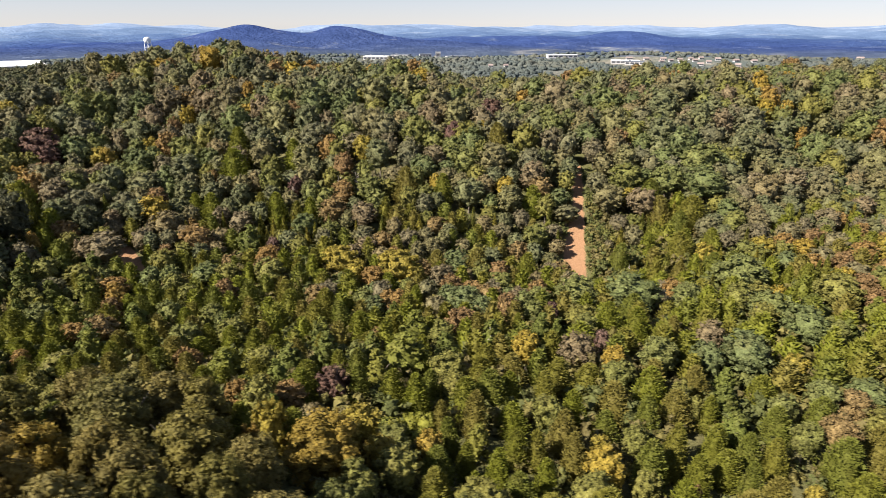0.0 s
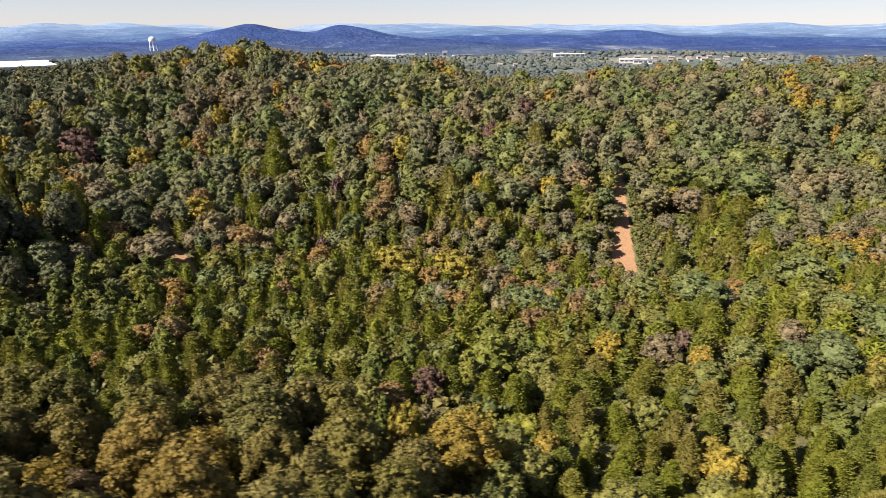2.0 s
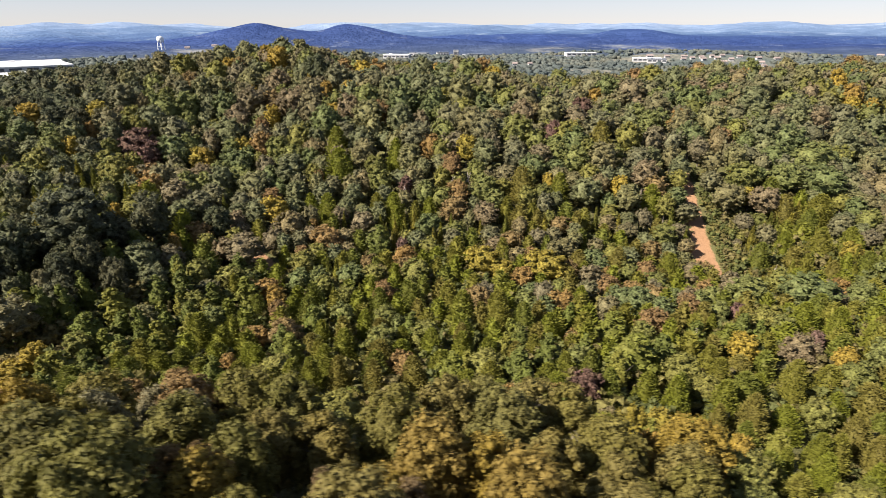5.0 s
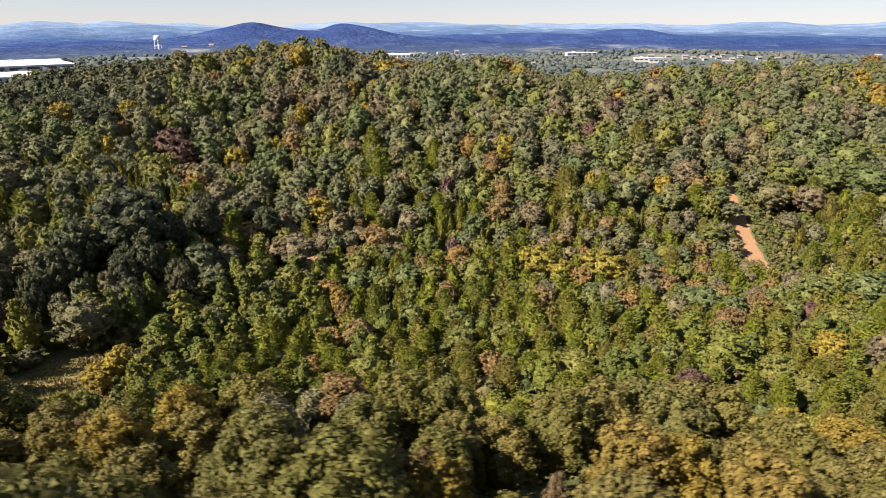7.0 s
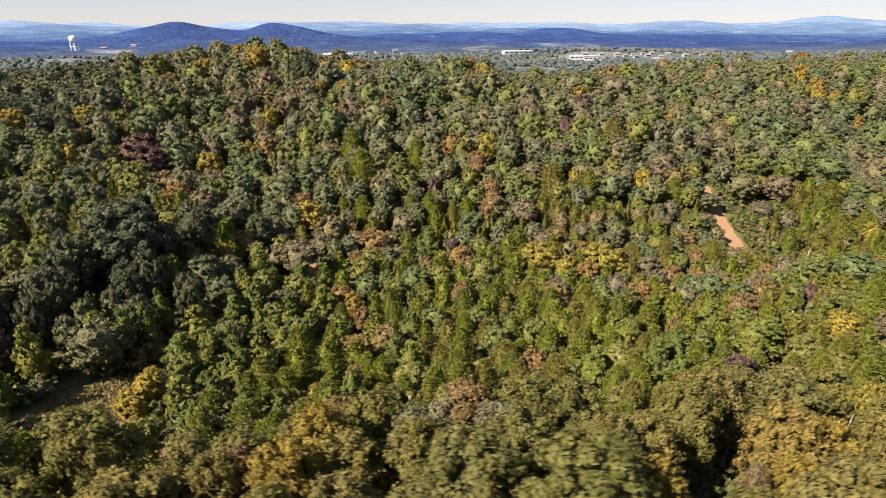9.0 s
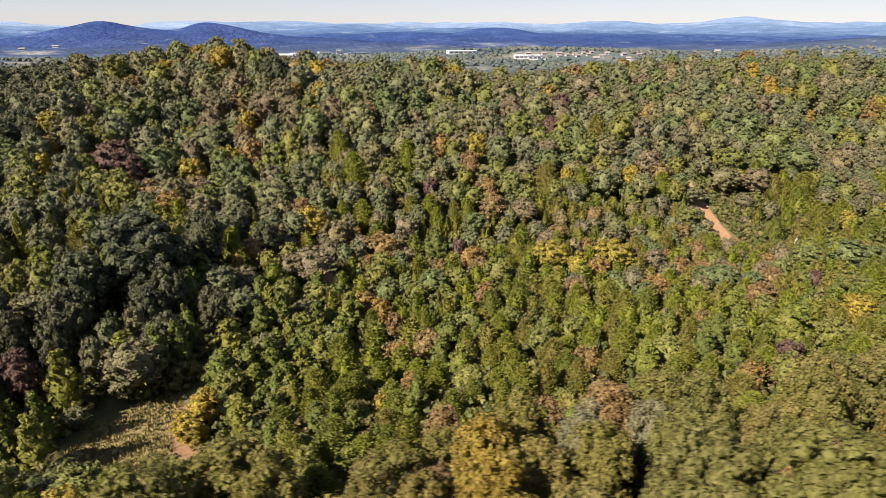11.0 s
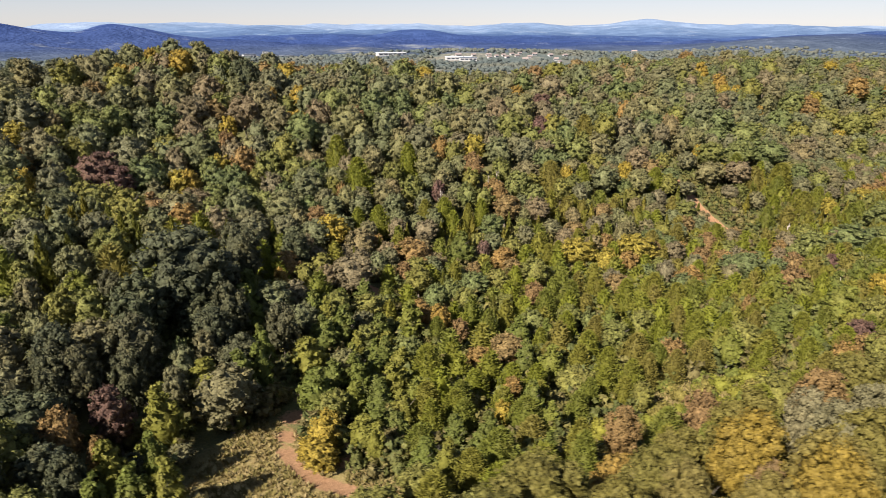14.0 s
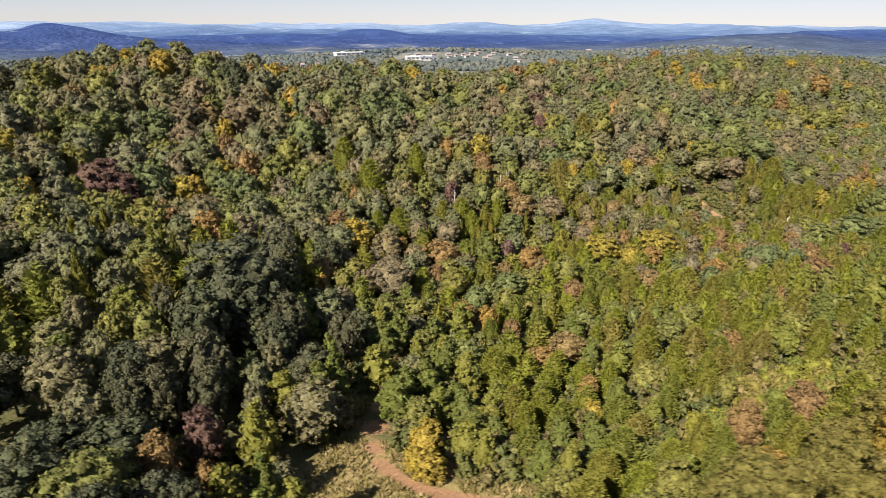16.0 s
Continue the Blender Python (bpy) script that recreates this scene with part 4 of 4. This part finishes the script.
for (x, y), d, w in zip(cand, clear, wild):
    if d < 1.3 or w > 0.25:
        continue
    shares, high = usual_kinds(x, y), canopy(x, y)
    kinds = list(shares)
    p = np.array([shares[k] for k in kinds], float)
    # neighbours of a kind keep together in loose groups
    for n_, k in enumerate(kinds):
        p[n_] *= 0.35 + 1.3 * (0.5 + 0.5 * math.sin(x / 17 + 3.1 * n_ + 1.5 * math.sin(y / 13 + n_)))
    kind = kinds[int(rng.choice(len(kinds), p=p / p.sum()))]
    # brush kept low on the camera's side of the track, so that its strip shows
    if 35 < x < 55 and track_distance(np.array(x), np.array(y + 8.0)) < d:
        high = min(high, 1.0 + 0.42 * d)
    if -147 < x < -127 and 76 < y < 102:
        high = min(high, 5.5)
    if high < 3.6:
        continue
    hill = y < 70 and high > 9.5
    wide = (3.6 if hill else 0.2 + 0.325 * high) * rng.uniform(0.8, 1.2) * (0.45 if kind == "cedar_tree" else 0.85 if kind == "poplar_tree" else 0.98 if kind == "pine_tree" else 1.0)
    r = wide * (1.75 if hill else 1.46)
    if crowded(x, y, r):
        continue
    taken.setdefault((int(x // 8), int(y // 8)), []).append((x, y, r))
    scale = wide / SIZE[kind][0]
    spots.append((kind, x, y, scale, 0.90 * high * rng.uniform(0.78, 1.10) / (SIZE[kind][1] * scale)))

# the nearest stretch of each kind stands tree by tree, the rest as woodland
LIMIT = {"oak_tree": 240, "ash_tree": 140, "hickory_tree": 140, "brown_oak": 140, "sweetgum_tree": 30, "hill_oak": 110, "hill_maple": 50, "hill_beech": 50, "pale_oak": 10, "dark_oak": 50, "gold_maple": 90, "russet_tree": 90, "poplar_tree": 170, "pine_tree": 290, "cedar_tree": 100, "bush": 130}
rest = {}
for kind in SIZE:
    mine = [s for s in spots if s[0] == kind]
    n_mark = marked[kind]
    order = sorted(range(len(mine)), key=lambda k: -1e6 if k < n_mark else mine[k][2] + 0.2 * abs(mine[k][1] + 70))
    for k in order[:LIMIT[kind]]:
        _, x, y, s, h = mine[k]
        place_tree(kind, x, y, s, h)
    rest[kind] = [mine[k] for k in order[LIMIT[kind]:]]
for proto, m in FINE.values():
    proto.matrix_basis = m


def scatter(name, shapes, places, mats, label, category, trunk=None):
    """One joined object of many plants. places: x, y, z, scale, height factor, tone."""
    vs, fs, tones, idx, k = [], [], [], [], 0
    for x, y, z, s, h, tone in places:
        v, f = shapes[int(rng.integers(len(shapes)))]
        a = rng.uniform(0, 6.283)
        c, sn = math.cos(a) * s, math.sin(a) * s
        w = np.stack([x + v[:, 0] * c - v[:, 1] * sn, y + v[:, 0] * sn + v[:, 1] * c, z + v[:, 2] * s * h], -1)
        vs.append(w)
        fs.append(f + k)
        tones.append(np.full(len(w), tone))
        idx.append(np.zeros(len(f)))
        k += len(w)
        if trunk:
            tv, tf = trunk
            vs.append(tv * s + np.array([x, y, z]))
            fs.append(tf + k)
            tones.append(np.zeros(len(tv)))
            idx.append(np.ones(len(tf)))
            k += len(tv)
    if not vs:
        return
    me = mesh_from(name, np.concatenate(vs), np.concatenate(fs), mats, np.concatenate(idx), {"tone": np.concatenate(tones)}, True)
    tagged(new(name, me), label, category, kind="stuff")


for kind, trees in rest.items():
    g = np.random.default_rng(len(kind) * 31)
    shapes = [crown_of(kind, g, False) for _ in range(6)]
    if not trees:
        continue
    xy = np.array([(t[1], t[2]) for t in trees])
    z = ground_z(xy[:, 0], xy[:, 1])
    # neighbours turn together
    drift = 0.5 + 0.5 * np.sin(xy[:, 0] / 23 + 1.7 * np.sin(xy[:, 1] / 31)) * np.sin(xy[:, 1] / 27 + xy[:, 0] / 60)
    rows = [(x, y, zz, s, h, (0.5 * w + 0.75 * rng.uniform()) % 1.0) for (_, x, y, s, h), zz, w in zip(trees, z, drift)]
    R, H, base = SIZE[kind]
    scatter(kind.replace("_tree", "") + "_woodland", shapes, rows, [LEAF_JOINED[kind], BARK], "distant " + kind.replace("_", " ") + " crowns covering the hillside", "woodland",
            tube((0, 0, -0.5), (0, 0, base + (H - base) * 0.4), 0.25, 0.12, 4))
print("trees", len(spots), {k: len(v) for k, v in rest.items()})

# ---------------------------------------------------------------- undergrowth between the trees
g = np.random.default_rng(5)
low = []
for _ in range(5):
    low.append(broad_crown(g, 1.3, 2.3, -0.2, 8, 10, 0.26, fine=False, core=0.5))
xy = np.stack([rng.uniform(-150, 150, 2800), 24 + 190 * rng.uniform(0, 1, 2800) ** 1.35], -1)
keep = np.array([seen(*p) for p in xy])
xy = xy[keep]
along = []
for pts, half in TRACKS:
    for (ax, ay), (bx, by) in zip(pts, pts[1:]):
        for _ in range(int(math.hypot(bx - ax, by - ay) * 1.6)):
            u, off = rng.uniform(), (half + rng.uniform(1.2, 8)) * rng.choice((-1, 1))
            d = math.hypot(bx - ax, by - ay)
            along.append((ax + u * (bx - ax) - off * (by - ay) / d, ay + u * (by - ay) + off * (bx - ax) / d))
# thick brush on the open bank east of the track
bank = np.stack([rng.uniform(46, 68, 170), rng.uniform(160, 202, 170)], -1)
xy = np.concatenate([xy, np.array(along), bank])
xy = xy[(track_distance(xy[:, 0], xy[:, 1]) > 0.9) & (meadow(xy[:, 0], xy[:, 1]) < 0.5)]
scatter("undergrowth", low, [(x, y, z, rng.uniform(0.8, 1.6) + (0.75 if 70 < y < 165 and track_distance(x, y) > 3 else 0), rng.uniform(0.8, 1.2), rng.uniform()) for (x, y), z in zip(xy, ground_z(xy[:, 0], xy[:, 1]))],
        [LEAF_JOINED["shrub"]], "yellow-green brush and saplings under and between the trees", "undergrowth")

# ---------------------------------------------------------------- woods of the far valley
fv, ff = ball(4, 6)
clumps = []
for _ in range(6):
    vv = fv * np.array([1, 1, 0.8]) * g.uniform(0.6, 1.3, (len(fv), 1))
    clumps.append((vv, ff))
# far buildings: x, y, width, depth, wall height, turn
WAREHOUSES = [(-655, 880, 120, 130, 8, 40), (-590, 745, 80, 90, 6, 40), (-700, 970, 90, 40, 7, 35), (238, 1212, 60, 18, 5, 5), (-120, 1100, 46, 22, 6, -8), (312, 1036, 46, 18, 5, -12)]
SHEDS = [(-37, 1255, 24, 16, 8, 10), (-84, 1215, 36, 20, 6, -15), (-10, 1215, 10, 8, 13, 0), (322, 1016, 30, 20, 5, -15), (30, 1290, 46, 20, 5, 20)]
HOUSES = [(373, 1031, 12, 8, 3.6, 10), (392, 1040, 12, 8, 3.6, 12), (411, 1048, 12, 8, 3.6, 8), (432, 1055, 12, 8, 3.6, 14), (452, 1060, 12, 8, 3.6, 10), (336, 1092, 18, 10, 5, 0), (362, 1078, 14, 9, 4, 8), (388, 1066, 16, 9, 4, -5), (402, 1018, 13, 8, 4, 20), (428, 1026, 14, 8, 4, 5), (470, 1034, 14, 9, 4, -10), (488, 1006, 15, 9, 4, 12), (440, 1000, 12, 8, 4, -8), (510, 990, 14, 9, 4, 5), (416, 974, 15, 9, 3.8, -20), (448, 910, 11, 8, 3.6, 30)]
FARMS = [(463, 946, 13, 8, 4, -25), (756, 1096, 18, 11, 6, -40), (67, 697, 13, 9, 3.6, 20), (74, 934, 11, 7, 3.6, 0), (98, 938, 10, 7, 3.6, 15), (-700, 1590, 20, 10, 5, 10), (-640, 1620, 22, 10, 5, 0)]
YARDS = WAREHOUSES + SHEDS + HOUSES + FARMS
places = []
n_far = 16000
az = g.uniform(radians(-47), radians(72), n_far)
rr = 520 * (1330 / 520) ** g.uniform(0, 1, n_far)
fx, fy = rr * np.sin(az), rr * np.cos(az)
fz = ground_z(fx, fy)
open_field = open_land(fx, fy)
for x, y, z, r, o in zip(fx, fy, fz, rr, open_field):
    if o > 0.25 or any(abs(x - q[0]) < q[2] * 0.7 + 8 and -45 < y - q[1] < 25 for q in YARDS) or (y < 470 and -330 < x < 520):
        continue
    s = g.uniform(2.0, 4.4) * (1 + r / 3500)
    places.append((x, y, z + s * 0.35, s, g.uniform(0.8, 1.1), 0.5))
scatter("far_woods", clumps, places, [VALLEY_WOOD], "dull green woods across the wide valley, tinted with painted haze", "far woods")


# ---------------------------------------------------------------- where the dead trees and far buildings stand
DEAD = [(-36.5, 199, 11), (-31, 203, 9), (51.8, 148, 7), (-139, 196, 12), (-28.5, 48.5, 11), (-54, 201, 8), (9.7, 100.7, 7)]


# ---------------------------------------------------------------- dead trees
def dead_tree(x, y, high, seed):
    g = np.random.default_rng(seed)
    top = tagged(new("dead_tree"), "bare pale grey dead tree with broken limbs", "dead tree", group="dead trees")
    trunk = [tube((0, 0, -0.6), (0.15, 0.1, high * 0.45), 0.26, 0.18), tube((0.15, 0.1, high * 0.45), (g.normal() * 0.5, g.normal() * 0.5, high), 0.18, 0.04)]
    part("trunk", mesh_from("trunk", *join(trunk), [PALE_BARK], smooth_faces=True), top)
    for _ in range(9):
        q, s = g.uniform(0, 6.28), g.uniform(0.35, 0.9)
        a = np.array([0.1, 0.1, high * s])
        r = high * g.uniform(0.14, 0.28) * (1.15 - s)
        e = a + np.array([math.cos(q) * r, math.sin(q) * r, r * g.uniform(0.5, 1.3)])
        limb = [tube(a, e, 0.09, 0.03, 5)]
        for _ in range(3):
            f = a + (e - a) * g.uniform(0.4, 0.95)
            limb.append(tube(f, f + unit(g.normal(size=3) + (e - a) * 0.6) * r * 0.5, 0.04, 0.012, 4))
        part("limb", mesh_from("limb", *join(limb), [PALE_BARK]), top)
    top.location = (x, y, float(ground_z(x, y)))


for k, (x, y, h) in enumerate(DEAD):
    dead_tree(x, y, h, 40 + k)


# ---------------------------------------------------------------- dry grass of the clearing and track sides
def grass_material():
    m, t, out = material("dry_meadow_grass")
    tone = node(t, "ShaderNodeAttribute", attribute_name="tone").outputs["Fac"]
    col = ramp(t, tone, [(0.0, (0.12, 0.108, 0.034)), (0.45, (0.175, 0.142, 0.054)), (0.8, (0.22, 0.170, 0.078)), (1.0, (0.26, 0.205, 0.105))])
    b = node(t, "ShaderNodeBsdfPrincipled", {"Base Color": col, "Roughness": 0.8, "Specular IOR Level": 0.1})
    t.links.new(b.outputs[0], out.inputs[0])
    return m


def tuft(g):
    n = 7
    a = g.uniform(0, 6.283, n)
    p = np.stack([np.cos(a) * 0.25, np.sin(a) * 0.25, np.full(n, 0.25)], -1) * g.uniform(0.5, 1.2, (n, 1))
    up = np.stack([np.cos(a) * 0.4, np.sin(a) * 0.4, np.ones(n)], -1)
    v = sprays(g, p, unit(g.normal(size=(n, 3)) * np.array([1, 1, 0.3])), 0.11, 2.4, up)
    return v, np.arange(len(v)).reshape(-1, 3)


g = np.random.default_rng(77)
gx, gy = g.uniform(-150, 20, 34000), g.uniform(50, 115, 34000)
sel = (meadow(gx, gy) > 0.3) & (track_distance(gx, gy) > 0.1)
gx, gy = gx[sel], gy[sel]
scatter("meadow_grass", [tuft(g) for _ in range(5)], [(x, y, z, g.uniform(0.7, 1.7), 1.0, g.uniform()) for x, y, z in zip(gx, gy, ground_z(gx, gy))],
        [grass_material()], "tall dry straw-coloured grass in the clearing", "grass")


# ---------------------------------------------------------------- far buildings and the water tower
def plain(name, colour, rough=0.6, metal=0.0):
    m, t, out = material(name)
    pos = node(t, "ShaderNodeNewGeometry").outputs["Position"]
    n = node(t, "ShaderNodeTexNoise", {"Vector": pos, "Scale": 0.3, "Detail": 4.0})
    v = node(t, "ShaderNodeMapRange", {"Value": n.outputs[0], 3: 0.8, 4: 1.15})
    c = node(t, "ShaderNodeHueSaturation", {"Color": (*colour, 1), "Value": v.outputs[0]})
    b = node(t, "ShaderNodeBsdfPrincipled", {"Base Color": c.outputs[0], "Roughness": rough, "Metallic": metal})
    t.links.new(b.outputs[0], out.inputs[0])
    return m


WHITE = plain("white_metal_roofing", (0.62, 0.62, 0.64), 0.5)
GREY_ROOF = plain("grey_flat_roof", (0.10, 0.115, 0.15), 0.8)
WALL_FAR = plain("pale_wall", (0.34, 0.34, 0.36), 0.8)
HOUSE_ROOF = plain("dull_reddish_roof", (0.21, 0.17, 0.165), 0.8)
DARK_PANE = plain("dark_opening", (0.03, 0.035, 0.05), 0.3)
TOWER_WHITE = plain("white_tank_paint", (0.55, 0.57, 0.60), 0.5)


def box(x0, y0, z0, x1, y1, z1):
    v = np.array([(x, y, z) for z in (z0, z1) for y in (y0, y1) for x in (x0, x1)], float)
    q = [(0, 2, 3, 1), (4, 5, 7, 6), (0, 1, 5, 4), (2, 6, 7, 3), (0, 4, 6, 2), (1, 3, 7, 5)]
    return v, np.array([t for a, b, c, d in q for t in ((a, b, c), (a, c, d))])


def gable(w, d, z, rise, over=0.6):
    """A pitched roof over a w by d wall top, with a little thickness."""
    a, b = w / 2 + over, d / 2 + over
    v = np.array([(-a, -b, z), (a, -b, z), (a, b, z), (-a, b, z), (-a, 0, z + rise), (a, 0, z + rise),
                  (-a, -b, z - 0.4), (a, -b, z - 0.4), (a, b, z - 0.4), (-a, b, z - 0.4)], float)
    f = [(0, 1, 5), (0, 5, 4), (2, 3, 4), (2, 4, 5), (0, 4, 3), (1, 2, 5), (6, 8, 7), (6, 9, 8),
         (0, 6, 7), (0, 7, 1), (1, 7, 8), (1, 8, 2), (2, 8, 9), (2, 9, 3), (3, 9, 6), (3, 6, 0)]
    return v, np.array(f)


def building(name, x, y, w, d, h, turn, roof_mat, label, category, pitched=0.0, bays=6):
    top = tagged(new(name), label, category, group=category + "s in the valley")
    part("wall", mesh_from("wall", *box(-w / 2, -d / 2, -4, w / 2, d / 2, h), [WALL_FAR]), top)
    if pitched:
        part("roof", mesh_from("roof", *gable(w, d, h + 0.4, pitched), [roof_mat]), top)
    else:
        part("roof", mesh_from("roof", *join([box(-w / 2 - 0.3, -d / 2 - 0.3, h, w / 2 + 0.3, d / 2 + 0.3, h + 0.9), box(-w * 0.3, -d * 0.2, h + 0.9, -w * 0.2, d * 0.1, h + 2.2)]), [roof_mat]), top)
    for k in range(bays):
        u = -w / 2 + w * (k + 0.5) / bays
        part("window", mesh_from("window", *box(u - w * 0.18 / bays * 2, -d / 2 - 0.15, h * 0.35, u + w * 0.18 / bays * 2, -d / 2 + 0.1, h * 0.8), [DARK_PANE]), top)
    top.matrix_basis = pose(x, y, float(ground_z(x, y)), 0, 0, turn)


for x, y, w, d, h, turn in WAREHOUSES:
    building("warehouse", x, y, w, d, h, turn, WHITE, "long pale warehouse with a white flat roof among valley trees", "warehouse")
for x, y, w, d, h, turn in SHEDS:
    building("industrial_building", x, y, w, d, h, turn, GREY_ROOF, "pale works building with a grey roof in the valley", "building", 0.0, 4)
for x, y, w, d, h, turn in HOUSES + FARMS:
    building("house", x, y, w * 0.6, d * 0.6, h * 0.65, turn, HOUSE_ROOF, "small pale house with a reddish pitched roof among trees", "house", 2.2, 3)


def water_tower(x, y):
    top = tagged(new("water_tower"), "white elevated water tower tank on steel legs", "water tower")
    prof = [(0.0, 34.5), (4.5, 33.6), (7.6, 31.0), (8.4, 28.0), (8.4, 23.5), (7.2, 20.6), (3.5, 18.6), (1.6, 18.0)]
    n = 20
    v = np.array([(r * math.cos(6.2832 * k / n), r * math.sin(6.2832 * k / n), z) for r, z in prof for k in range(n)])
    f = np.array([t for i in range(len(prof) - 1) for k in range(n) for t in
                  ((i * n + k, (i + 1) * n + k, (i + 1) * n + (k + 1) % n), (i * n + k, (i + 1) * n + (k + 1) % n, i * n + (k + 1) % n))])
    part("tank", mesh_from("tank", v, f, [TOWER_WHITE], smooth_faces=True), top)
    part("riser", mesh_from("riser", *tube((0, 0, -2), (0, 0, 19), 1.1, 1.1, 10), [TOWER_WHITE]), top)
    for k in range(6):
        a = 1.0472 * k
        part("leg", mesh_from("leg", *tube((10 * math.cos(a), 10 * math.sin(a), -2), (8 * math.cos(a), 8 * math.sin(a), 24), 0.6, 0.5, 6), [TOWER_WHITE]), top)
    ring = [tube((9.2 * math.cos(1.0472 * k), 9.2 * math.sin(1.0472 * k), 10), (9.2 * math.cos(1.0472 * (k + 1)), 9.2 * math.sin(1.0472 * (k + 1)), 10), 0.3, 0.3, 4) for k in range(6)]
    part("brace", mesh_from("brace", *join(ring), [TOWER_WHITE]), top)
    top.location = (x, y, float(ground_z(x, y)))


water_tower(-740, 1530)
